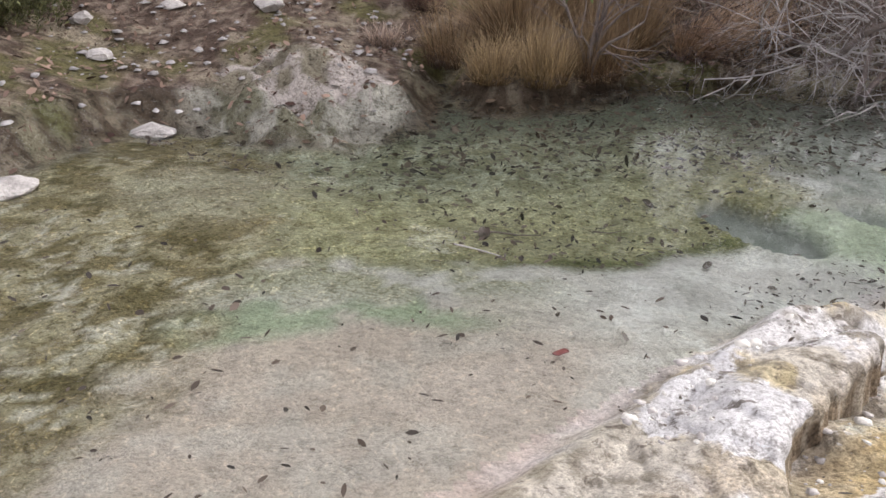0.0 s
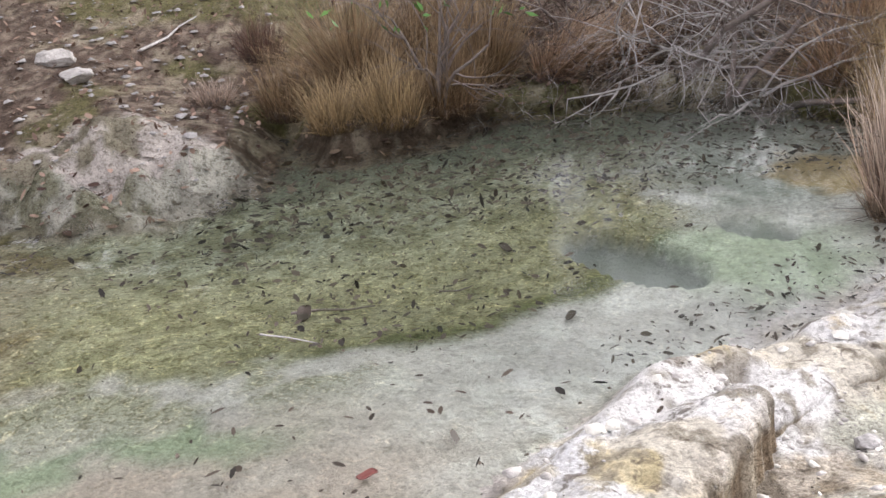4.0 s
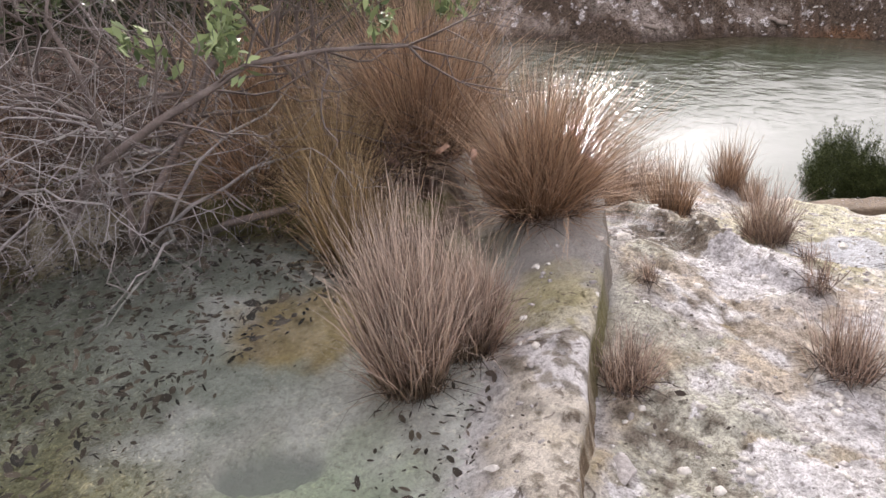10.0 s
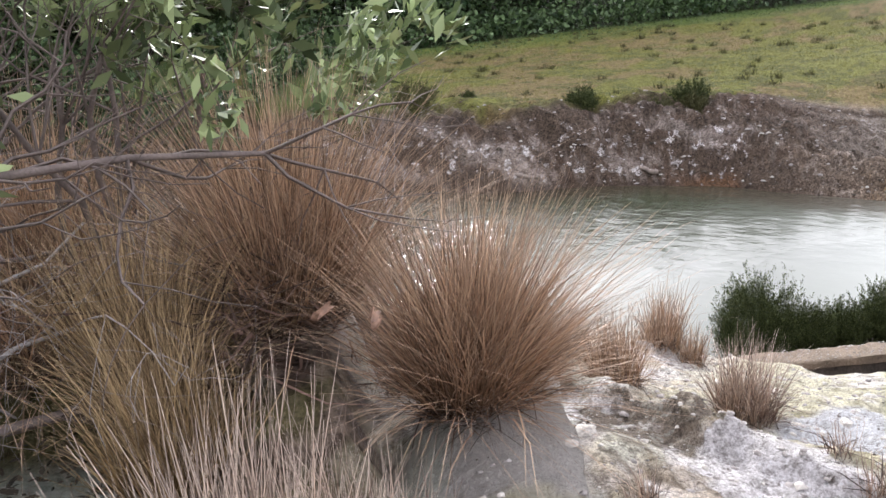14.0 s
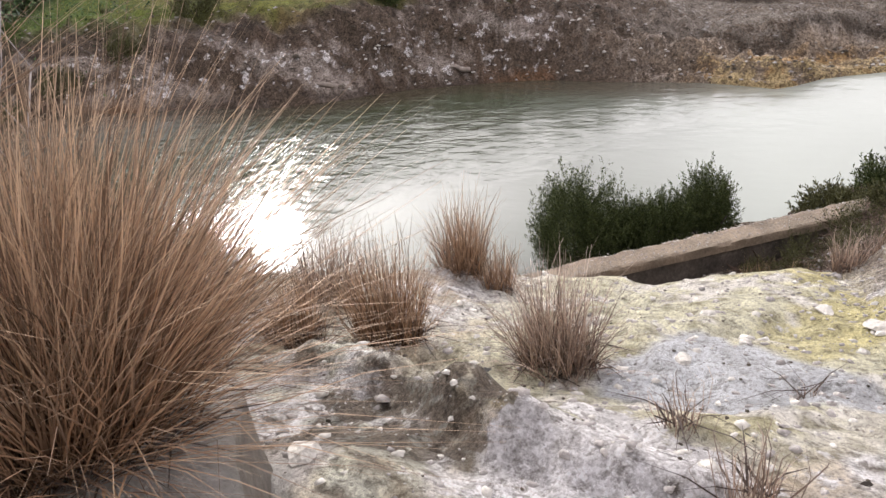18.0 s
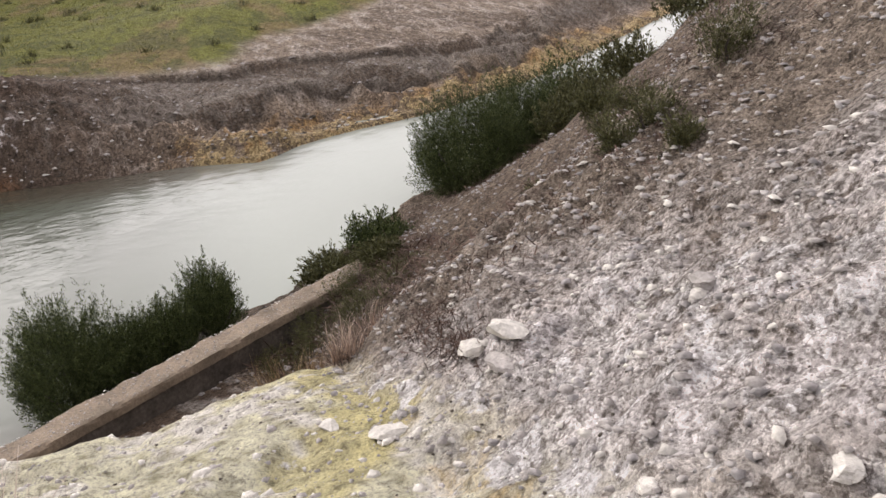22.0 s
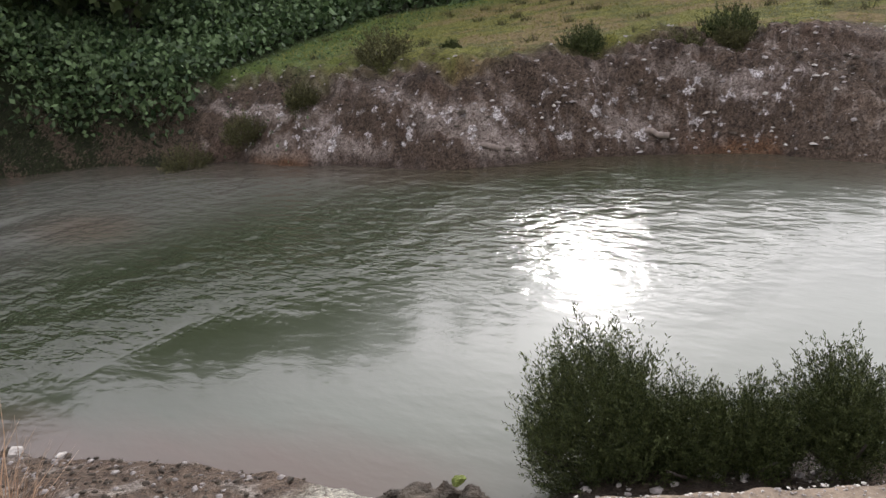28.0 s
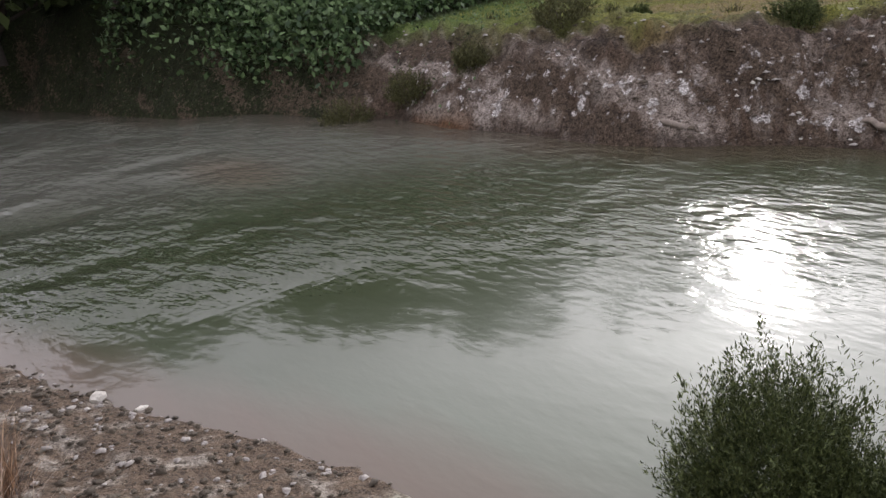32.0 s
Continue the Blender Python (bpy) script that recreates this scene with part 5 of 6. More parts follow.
heath_bush(4.6, 12.6, gz(4.6, 12.6) - 0.03, 1.2, 0.6, "mossy olive shrub on the litter bank", "shrubs on the litter bank", "olive_scrub", 59, 200)
WB, SB, FB = "bushes behind the wall", "bushes on the near shore", "bushes on the far bank"
heath_bush(18.02, 9.62, -2.60, 0.96, 0.98, "round dark-green heath bush behind the concrete wall", WB, "heath", 31, 330, fine=True)
heath_bush(18.18, 9.15, -2.50, 0.56, 0.60, "low dark-green heath bush behind the wall", WB, "heath", 32, 150, fine=True)
heath_bush(18.32, 8.86, -2.48, 0.48, 0.54, "upright green heath bush behind the wall", WB, "heath", 33, 170, fine=True)
heath_bush(18.52, 8.52, -2.46, 0.60, 0.72, "upright green heath bush at the wall's end", WB, "heath", 34, 190, fine=True)
heath_bush(19.25, 7.35, gz(19.25, 7.35) - 0.05, 0.62, 0.36, "low straggling green bush on the shore", SB, "olive_scrub", 35, 150)
heath_bush(19.6, 6.75, gz(19.6, 6.75) - 0.05, 0.75, 0.45, "low straggling green bush on the shore", SB, "heath", 36, 150)
heath_bush(20.80, 5.25, gz(20.80, 5.25) - 0.2, 1.55, 1.45, "large dark-green bush on the river's edge", SB, "heath", 37, 520, fine=True)
heath_bush(21.42, 4.3, gz(21.42, 4.3) - 0.2, 1.3, 1.35, "large dark-green bush on the river's edge", SB, "heath", 38, 420, fine=True)
heath_bush(22.6, 3.0, gz(22.6, 3.0) - 0.2, 1.4, 1.3, "dark-green bush down the river", SB, "heath", 39, 260)
heath_bush(20.3, 3.9, gz(20.3, 3.9) - 0.05, 1.0, 0.7, "low green bush on the scree", SB, "olive_scrub", 40, 140)
heath_bush(18.7, 5.05, gz(18.7, 5.05) - 0.05, 0.6, 0.42, "low yellow-green bush on the scree", SB, "olive_scrub", 41, 110)
heath_bush(18.3, 4.6, gz(18.3, 4.6) - 0.04, 0.6, 0.4, "small dry scrub on the scree", SB, "olive_scrub", 43, 80)
heath_bush(17.4, 5.4, gz(17.4, 5.4) - 0.04, 0.4, 0.22, "small dry scrub on the scree", SB, "olive_scrub", 44, 60)
heath_bush(18.6, 3.7, gz(18.6, 3.7) - 0.05, 0.8, 0.5, "low green bush on the scree", SB, "olive_scrub", 42, 110)
for k, (x, y, w, h) in enumerate(((15.15, 6.56, 0.24, 0.20), (15.06, 6.41, 0.26, 0.20), (14.64, 6.54, 0.13, 0.14), (15.1, 5.99, 0.36, 0.30), (15.9, 6.6, 0.22, 0.12), (15.6, 6.2, 0.3, 0.16), (16.2, 6.0, 0.3, 0.2))):
    heath_bush(x, y, gz(x, y) - 0.03, w, h, "small yellow-green scrub on the scree", SB, "olive_scrub", 160 + k, 45, fine=True)
for k, (x, y, w, h) in enumerate(((18.55, 7.30, 0.40, 0.22), (18.3, 7.05, 0.40, 0.20))):
    heath_bush(x, y, gz(x, y) - 0.03, w, h, "brownish scrub where the wall runs into the slope", SB, "olive_scrub", 56 + k, 110)
for k, (x, y, w, h) in enumerate(((17.35, 8.05, 0.6, 0.40), (17.5, 7.7, 0.8, 0.50), (17.3, 7.4, 0.7, 0.4), (17.9, 7.3, 0.8, 0.5), (18.3, 7.0, 0.7, 0.4), (17.6, 6.95, 0.8, 0.3))):
    heath_bush(x, y, gz(x, y) - 0.03, w * 0.85, h * 0.34, "sprawling olive scrub on the scree", SB, "olive_scrub", 50 + k, 90, fine=True)
for k, (x, y, w, h, m) in enumerate(((23.6, 19.3, 1.3, 0.75, "olive_scrub"), (24.0, 18.2, 0.9, 0.6, "olive_scrub"), (25.2, 17.3, 1.5, 0.9, "olive_scrub"), (25.9, 16.4, 0.5, 0.4, "heath"),
                                     (25.95, 13.95, 1.0, 0.72, "heath"), (26.2, 12.5, 1.0, 0.65, "olive_scrub"), (26.75, 12.0, 1.15, 0.70, "heath"), (26.5, 11.9, 0.8, 0.5, "olive_scrub"), (22.9, 20.2, 1.4, 0.9, "olive_scrub"))):
    heath_bush(x, y, gz(x, y) - 0.05, w * 0.72, h * 0.72, "small dark bush on the far bank" if m == "heath" else "brownish scrub bush on the far bank", FB, m, 60 + k, 130)

# ---- concrete wall ----
def wall_part(name, length, width, height, mat, seed, rough):
    """A worn block: a box cut fine, its faces uneven and its edges broken."""
    nx, ny, nz = max(2, int(length / 0.035)), max(2, int(width / 0.035)), max(2, int(height / 0.05))
    bm = bmesh.new()
    bmesh.ops.create_cube(bm, size=1)
    bmesh.ops.subdivide_edges(bm, edges=[e for e in bm.edges if abs((e.verts[0].co - e.verts[1].co).x) > 0.5], cuts=nx)
    bmesh.ops.subdivide_edges(bm, edges=[e for e in bm.edges if abs((e.verts[0].co - e.verts[1].co).y) > 0.5], cuts=ny, use_grid_fill=True)
    bmesh.ops.subdivide_edges(bm, edges=[e for e in bm.edges if abs((e.verts[0].co - e.verts[1].co).z) > 0.5], cuts=nz, use_grid_fill=True)
    for v in bm.verts:
        p = Vector((v.co.x * length, v.co.y * width, v.co.z * height))
        edge = (abs(v.co.y) > 0.46) and (v.co.z > 0.46)
        n = Vector((noise.noise(p * 5 + Vector((seed, 0, 0))), noise.noise(p * 5 + Vector((0, seed, 0))), noise.noise(p * 6 + Vector((0, 0, seed)))))
        q = p + n * rough + Vector((0, 0, rough * 0.6 * noise.noise(p * 22)))
        if edge:
            q += Vector((0, -math.copysign(0.012, v.co.y), -0.015)) * (0.5 + noise.noise(p * 9))
        v.co = q
    me = bpy.data.meshes.new(name)
    bm.to_mesh(me)
    bm.free()
    me.materials.append(mat)
    return me


WALL_A, WALL_B = Vector((16.63, 9.93, 0)), Vector((18.60, 6.80, 0))
wall_dir = (WALL_B - WALL_A).normalized()
wall_mid = (WALL_A + WALL_B) / 2
wall = new("concrete_wall")
wall.matrix_world = pose(wall_mid.x, wall_mid.y, WALL_TOP - 0.62, 0, 0, math.degrees(math.atan2(wall_dir.y, wall_dir.x)))
tagged(wall, "low weathered concrete wall with a pebbly top at the river", "wall")
LEN = (WALL_B - WALL_A).length
top = part("coping", wall_part("coping", LEN, 0.25, 0.075, MAT["concrete"], 3, 0.005), wall)
top.matrix_local = pose(0, 0, 0.5825)
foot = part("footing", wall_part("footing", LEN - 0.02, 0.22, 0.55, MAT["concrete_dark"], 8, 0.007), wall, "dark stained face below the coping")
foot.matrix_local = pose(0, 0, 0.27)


def many_stones(name, places, sizes, mat, seed, flat=0.6):
    """Countless small stones, each a squashed, dented lump."""
    rng = np.random.RandomState(seed)
    t = np.array([(1, 0, 0), (-1, 0, 0), (0, 1, 0), (0, -1, 0), (0, 0, 1), (0, 0, -1)], float)
    q = np.array([(0.62, 0.62, 0.5), (-0.62, 0.62, 0.5), (-0.62, -0.62, 0.5), (0.62, -0.62, 0.5)])
    shape = np.concatenate([t, q])
    tri = np.array([(4, 6, 7), (4, 7, 8), (4, 8, 9), (4, 9, 6), (0, 2, 6), (2, 1, 7), (1, 3, 8), (3, 0, 9), (6, 2, 7), (7, 1, 8), (8, 3, 9), (9, 0, 6)])
    n = len(places)
    v = shape[None] * (0.72 + 0.42 * rng.rand(n, 10, 1)) * sizes[:, None, None] * 0.42
    v += 0.055 * sizes[:, None, None] * rng.randn(n, 10, 3)
    v *= np.stack([0.8 + 0.6 * rng.rand(n), 0.7 + 0.5 * rng.rand(n), flat * (0.7 + 0.5 * rng.rand(n))], 1)[:, None]
    a = rng.rand(n) * 6.283
    c, s = np.cos(a)[:, None], np.sin(a)[:, None]
    v = np.stack([v[..., 0] * c - v[..., 1] * s, v[..., 0] * s + v[..., 1] * c, v[..., 2]], -1) + places[:, None]
    f = (tri[None] + 10 * np.arange(n)[:, None, None]).reshape(-1, 3)
    return mesh_from(name, v.reshape(-1, 3), f, mat)


def stone_stuff(label, mat, count, seed, sample, size, sink=0.15, power=3.0):
    """sample(rng, n) gives x and y; the sizes fall off towards small."""
    rng = np.random.RandomState(seed)
    x, y = sample(rng, count)
    s = size[0] + (size[1] - size[0]) * rng.rand(len(x)) ** power
    z = top_of(x, y) + s * (0.3 - sink)
    ob = new("loose_stones", many_stones("loose_stones", np.stack([x, y, z], 1), s, mat, seed))
    return tagged(ob, label, "stones", kind="stuff")


def box(x0, x1, y0, y1, keep=None):
    def sample(rng, n):
        x, y = x0 + (x1 - x0) * rng.rand(n * 3), y0 + (y1 - y0) * rng.rand(n * 3)
        if keep is not None:
            m = keep(x, y)
            x, y = x[m], y[m]
        return x[:n], y[:n]
    return sample


def on_scree(x, y):
    return (y < 7.95 + 0.15 * (x - 14) + 0.5 * (fbm(x, y, 1.6, 3, 20) - 0.5)) & (x < near_shore(y) - 0.2)


pebbles = many_stones("pebbles", np.stack([(RNG.rand(1500) - 0.5) * (LEN - 0.05), (RNG.rand(1500) - 0.5) * 0.22, np.full(1500, 0.622)], 1), 0.005 + 0.017 * RNG.rand(1500) ** 3, MAT["stone"], 4, 0.5)
crust = many_stones("edge_crust", np.stack([(RNG.rand(170) - 0.5) * (LEN - 0.05), 0.108 + 0.010 * RNG.randn(170), np.full(170, 0.616)], 1), 0.008 + 0.026 * RNG.rand(170) ** 3, MAT["white_stone"], 6, 0.4)
tagged(part("edge_crust", crust, wall, "broken white edge of the coping"), kind="stuff")
tagged(part("pebbles", pebbles, wall, "pale pebbles set in the coping"), kind="stuff")
stone_stuff("grey and white rubble on the scree slope", MAT["stone"], 14000, 71, box(10.5, 16.5, 4.0, 8.1, on_scree), (0.006, 0.055), power=6)
stone_stuff("small grey stones on the scree slope", MAT["grey_stone"], 13000, 72, box(10.5, 20.5, 3.0, 8.1, on_scree), (0.006, 0.060), power=6)
stone_stuff("white stones on the scree slope", MAT["white_stone"], 2000, 73, box(10.5, 15.6, 4.5, 8.0, on_scree), (0.006, 0.055), power=6)
stone_stuff("crumbs of crust on the sinter terrace", MAT["stone"], 6000, 74, box(8.2, 15.2, 6.4, 9.9, lambda x, y: along(x, y)[1] < 0.3), (0.006, 0.05), sink=0.3, power=5)
stone_stuff("white flakes of crust on the terrace", MAT["white_stone"], 2600, 82, box(8.2, 15.6, 6.4, 9.9, lambda x, y: along(x, y)[1] < 0.3), (0.008, 0.07), sink=0.3, power=5)
stone_stuff("dark crumbs on the sinter terrace", MAT["dark_stone"], 1400, 75, box(8.2, 15.2, 6.4, 9.9, lambda x, y: along(x, y)[1] < 0.35), (0.004, 0.022), power=3)
stone_stuff("pebbles and rubble on the near shore", MAT["stone"], 1500, 76, box(15.4, 18.6, 7.6, 14.5, lambda x, y: (x < near_shore(y) - 0.02) & ((y < 9.9) | (y > 10.9))), (0.008, 0.07), power=4)
stone_stuff("brown stones on the near shore", MAT["dark_stone"], 1500, 77, box(15.6, 18.2, 11.2, 14.5, lambda x, y: x < near_shore(y) - 0.02), (0.010, 0.07), power=4)
stone_stuff("stones and clods on the far bank", MAT["stone"], 2600, 78, box(24.0, 28.5, 3.0, 26.0, lambda x, y: (x > far_shore(y)) & (x < far_shore(y) + 1.6 + 0.3 * np.clip(15 - y, 0, 8))), (0.012, 0.12), sink=0.35, power=6)
stone_stuff("dark stones and clods on the far bank", MAT["dark_stone"], 2200, 79, box(24.0, 28.5, 5.0, 28.0, lambda x, y: (x > far_shore(y)) & (x < far_shore(y) + 1.7)), (0.012, 0.14), sink=0.35, power=6)
stone_stuff("pale stones at the far waterline", MAT["white_stone"], 600, 80, box(24.0, 26.5, 5.0, 30.0, lambda x, y: (x > far_shore(y)) & (x < far_shore(y) + 1.0)), (0.02, 0.12), sink=0.3, power=4)
stone_stuff("pale stones on the bank of leaf litter", MAT["grey_stone"], 1500, 81, box(3.5, 8.0, 9.5, 14.5, lambda x, y: outside(x, y) > 0.1), (0.01, 0.10), power=4)


def leaf_stuff(label, mat, count, seed, sample, size, height, flatness=0.2):
    rng = np.random.RandomState(seed)
    x, y = sample(rng, count)
    n = len(x)
    d = rng.randn(n, 3) * np.array([1, 1, flatness])
    d /= np.linalg.norm(d, axis=1)[:, None]
    s = np.cross(d, np.array([0, 0, 1.0]) + 0.35 * rng.randn(n, 3))
    s /= np.linalg.norm(s, axis=1)[:, None]
    q = np.cross(s, d)
    ln = (size[0] + (size[1] - size[0]) * rng.rand(n) ** 2.4)[:, None]
    asp = (0.10 + 0.18 * rng.rand(n))[:, None]
    c = np.stack([x, y, height(x, y)], 1)
    a, b, e = c - d * ln / 2, c + d * ln / 2 + q * ln * 0.08, c + q * ln * 0.05
    m1, m2 = a * 0.65 + b * 0.35 + q * ln * 0.04, a * 0.25 + b * 0.75 + q * ln * 0.03
    v = np.stack([a, m1 + s * ln * asp, m2 + s * ln * asp * 0.75, b, m2 - s * ln * asp * 0.85, m1 - s * ln * asp * 0.9], 1).reshape(-1, 3)
    ob = new("fallen_leaves", mesh_from("fallen_leaves", v, np.arange(6 * n).reshape(-1, 6), mat))
    return tagged(ob, label, "leaves", kind="stuff")


def in_pool(x, y):
    return (along(x, y)[1] > 0.42) & (outside(x, y) < 0.0)


leaf_stuff("dark sodden leaves on the pool floor", MAT["dead_leaf"], 3700, 91, box(6.0, 11.6, 8.5, 12.2, lambda x, y: in_pool(x, y) & (shelf(x, y) < 0.5) & (((y > 9.05 + 0.62 * (x - 8.5)) & (x < 9.9)) | (y > 10.3) | (noise2(x, y, 31) > 0.84)) & ((spring_pits(x, y) < 0.3) | (noise2(x, y, 9) > 0.85))), (0.010, 0.056), lambda x, y: ground(x, y) + 0.02)
leaf_stuff("dark sodden leaves under the reeds", MAT["dead_leaf"], 2200, 92, box(7.5, 11.6, 10.3, 12.2, in_pool), (0.03, 0.09), lambda x, y: np.maximum(ground(x, y) + 0.012, POOL_Z - 0.03))
leaf_stuff("few dark leaves on the shelf", MAT["dead_leaf"], 360, 93, box(5.5, 9.2, 7.2, 9.5, lambda x, y: in_pool(x, y) & (shelf(x, y) > 0.2)), (0.014, 0.06), lambda x, y: ground(x, y) + 0.018)
leaf_stuff("dark leaves caught along the rim", MAT["dead_leaf"], 420, 94, lambda rng, n: (lambda u, s: (9.25 + 0.913 * u - 0.407 * s, 8.25 + 0.407 * u + 0.913 * s))(0.0 + 2.4 * rng.rand(n), 0.36 + 0.40 * rng.rand(n) ** 1.5), (0.015, 0.055), lambda x, y: ground(x, y) + 0.014)
leaf_stuff("brown leaves on the terrace", MAT["dead_leaf"], 160, 95, box(8.5, 13.0, 6.8, 9.3, lambda x, y: along(x, y)[1] < 0.2), (0.012, 0.06), lambda x, y: ground(x, y) + 0.012)
leaf_stuff("brown and pale leaf litter on the bank", MAT["litter"], 9000, 96, box(3.5, 10.5, 9.3, 16.0, lambda x, y: (outside(x, y) > -0.02)), (0.02, 0.085), lambda x, y: ground(x, y) + 0.012, 0.5)
leaf_stuff("leaf litter under the bare shrubs", MAT["dead_leaf"], 1600, 97, box(9.5, 13.0, 11.5, 14.0, lambda x, y: outside(x, y) > 0.0), (0.03, 0.09), lambda x, y: ground(x, y) + 0.012, 0.5)

# single leaves
for k, (x, y, ln, m, name, lab, cat) in enumerate(((8.13, 8.23, 0.055, "red_leaf", "russet_leaf", "curled russet leaf on the pale shelf", "leaf"), (9.00, 9.21, 0.06, "dead_leaf", "dark_leaf", "dark oval leaf on white sand", "leaf"),
                                                   (7.99, 9.44, 0.10, "dead_leaf", "bark_flake", "dark flake of bark under water", "bark"), (8.93, 9.96, 0.08, "dead_leaf", "dark_leaf", "dark leaf on the green pool floor", "leaf"))):
    bm = bmesh.new()
    bmesh.ops.create_grid(bm, x_segments=8, y_segments=5, size=0.5)
    for v in bm.verts:
        wx = max(0.05, math.sqrt(max(0.0, 1 - (2 * v.co.x) ** 2)))
        v.co = Vector((v.co.x * ln, v.co.y * ln * 0.55 * wx, 0.10 * ln * (4 * v.co.y**2 + math.sin(5 * v.co.x))))
    me = bpy.data.meshes.new(name)
    bm.to_mesh(me)
    bm.free()
    me.materials.append(MAT[m])
    ob = tagged(new(name, me), lab, cat)
    ob.matrix_world = pose(x, y, gz(x, y) + 0.02, 0, 0, 40 * k)
    sol = ob.modifiers.new("thick", "SOLIDIFY")
    sol.thickness = 0.002

for pts, r, lab in ((((7.94, 9.45), (8.06, 9.47), (8.16, 9.46), (8.27, 9.49)), 0.006, "thin dark stick lying under the pool's water"), (((7.83, 9.22), (7.93, 9.17), (8.03, 9.10)), 0.004, "thin pale stick lying under the pool's water"),
                    (((8.55, 9.60), (8.63, 9.58), (8.70, 9.61)), 0.004, "short dark stick on the pool floor"), (((6.94, 13.32), (7.12, 13.6), (7.2, 13.85), (7.33, 14.02)), 0.012, "fallen grey branch on the litter bank")):
    v, f = tube([(x, y, gz(x, y) + 0.022 + 0.5 * r) for x, y in pts], np.linspace(r, 0.5 * r, len(pts)), 6)
    tagged(new("stick", mesh_from("stick", np.array(v), np.array(f), MAT["twig" if "pale" in lab or "grey" in lab else "twig_dark"], True)), lab, "stick")


for x, y, z, turn in ((11.68, 10.13, 0.38, 20), (11.60, 9.90, 0.42, 70)):
    bm = bmesh.new()
    bmesh.ops.create_grid(bm, x_segments=8, y_segments=5, size=0.5)
    for v in bm.verts:
        wx = max(0.05, math.sqrt(max(0.0, 1 - (2 * v.co.x) ** 2)))
        v.co = Vector((v.co.x * 0.065, v.co.y * 0.022 * wx, 0.03 * math.sin(6 * v.co.x) + 0.05 * v.co.y**2))
    me = bpy.data.meshes.new("dead_leaf")
    bm.to_mesh(me)
    bm.free()
    me.materials.append(MAT["tan_leaf"])
    ob = tagged(new("dead_leaf", me), "curled tan leaf caught in the reeds", "leaf")
    ob.matrix_world = pose(x, y, z, 50, 20, turn)
    ob.modifiers.new("thick", "SOLIDIFY").thickness = 0.002


def brush(label, count, seed, sample, depth, reach=0.13):
    """A deep mat of dead stems and leaves."""
    rng = np.random.RandomState(seed)
    x, y = sample(rng, count)
    n = len(x)
    root = np.stack([x, y, ground(x, y) + depth * rng.rand(n) * (0.4 + 0.9 * fbm(x, y, 1.5, 2, 70))], 1)
    tip = root + rng.randn(n, 3) * np.array([reach, reach, 0.4 * reach])
    v, f, u = strips(root, tip, rng.randn(n, 3) * 0.015, (0.003 + 0.005 * rng.rand(n)) * min(1, reach / 0.08), 2, rng)
    return tagged(new("dead_brush", mesh_from("dead_brush", v, f, MAT["brush"])), label, "brush", kind="stuff")


brush("brown mat of dead stems under the bare shrubs", 12000, 131, box(9.8, 13.6, 12.1, 14.2, lambda x, y: outside(x, y) > -0.1), 0.55)
brush("brown mat of dead stems between the tussocks", 7000, 132, box(11.6, 14.0, 10.4, 12.2, lambda x, y: outside(x, y) > 0.0), 0.35)
brush("dead bracken where the wall runs out", 1500, 133, box(17.9, 19.0, 6.7, 7.5), 0.05, 0.06)
brush("dead stems on the scree above the wall", 1500, 134, box(15.6, 18.2, 6.6, 8.3), 0.05)
brush("brown dead heather mats beside the yellow flow", 1300, 136, lambda rng, n: tuple(np.concatenate([c + r * rng.randn(n // 4) for c, r in zip(cs, rs)]) for cs, rs in (((15.04, 14.75, 14.45, 15.6), (0.15, 0.12, 0.10, 0.3)), ((7.62, 7.66, 7.66, 7.45), (0.07, 0.06, 0.05, 0.12)))), 0.05, 0.035)
brush("dry stems scattered over the upper scree", 6000, 135, box(14.6, 20.5, 3.5, 7.5, lambda x, y: fbm(x, y, 0.9, 3, 72) > 0.46), 0.05, 0.05)

# ---- rocks that stand out ----
ROCKS = "single rocks"
rock("white_rock", 14.19, 7.56, 0.16, "smooth white rock lying on the scree", "white_stone", 4, 0.62, 0.30, 1.5, 25)
rock("white_rock", 14.29, 7.64, 0.15, "white rock beside a larger one", "white_stone", 7, 0.7, 0.30, 1.2, 70)
rock("yellow_rock", 14.10, 7.62, 0.14, "flat yellowish rock on the scree", "stone", 9, 0.45, 0.3, 1.6, 10)
rock("white_rock", 14.21, 8.01, 0.16, "flat white crust rock on the yellow flow", "white_stone", 12, 0.4, 0.3, 1.4, 60)
rock("white_rock", 14.45, 8.18, 0.10, "flat white rock on the yellow flow", "white_stone", 15, 0.4, 0.3, 1.5, 20)
rock("pale_rock", 13.75, 8.75, 0.10, "pale blue-grey crust rock", "white_stone", 16, 0.45, 0.2, 1.3, 20)
rock("pale_rock", 13.63, 7.15, 0.11, "pale rock on the scree", "stone", 18, 0.6, 0.3, 1.4, 20)
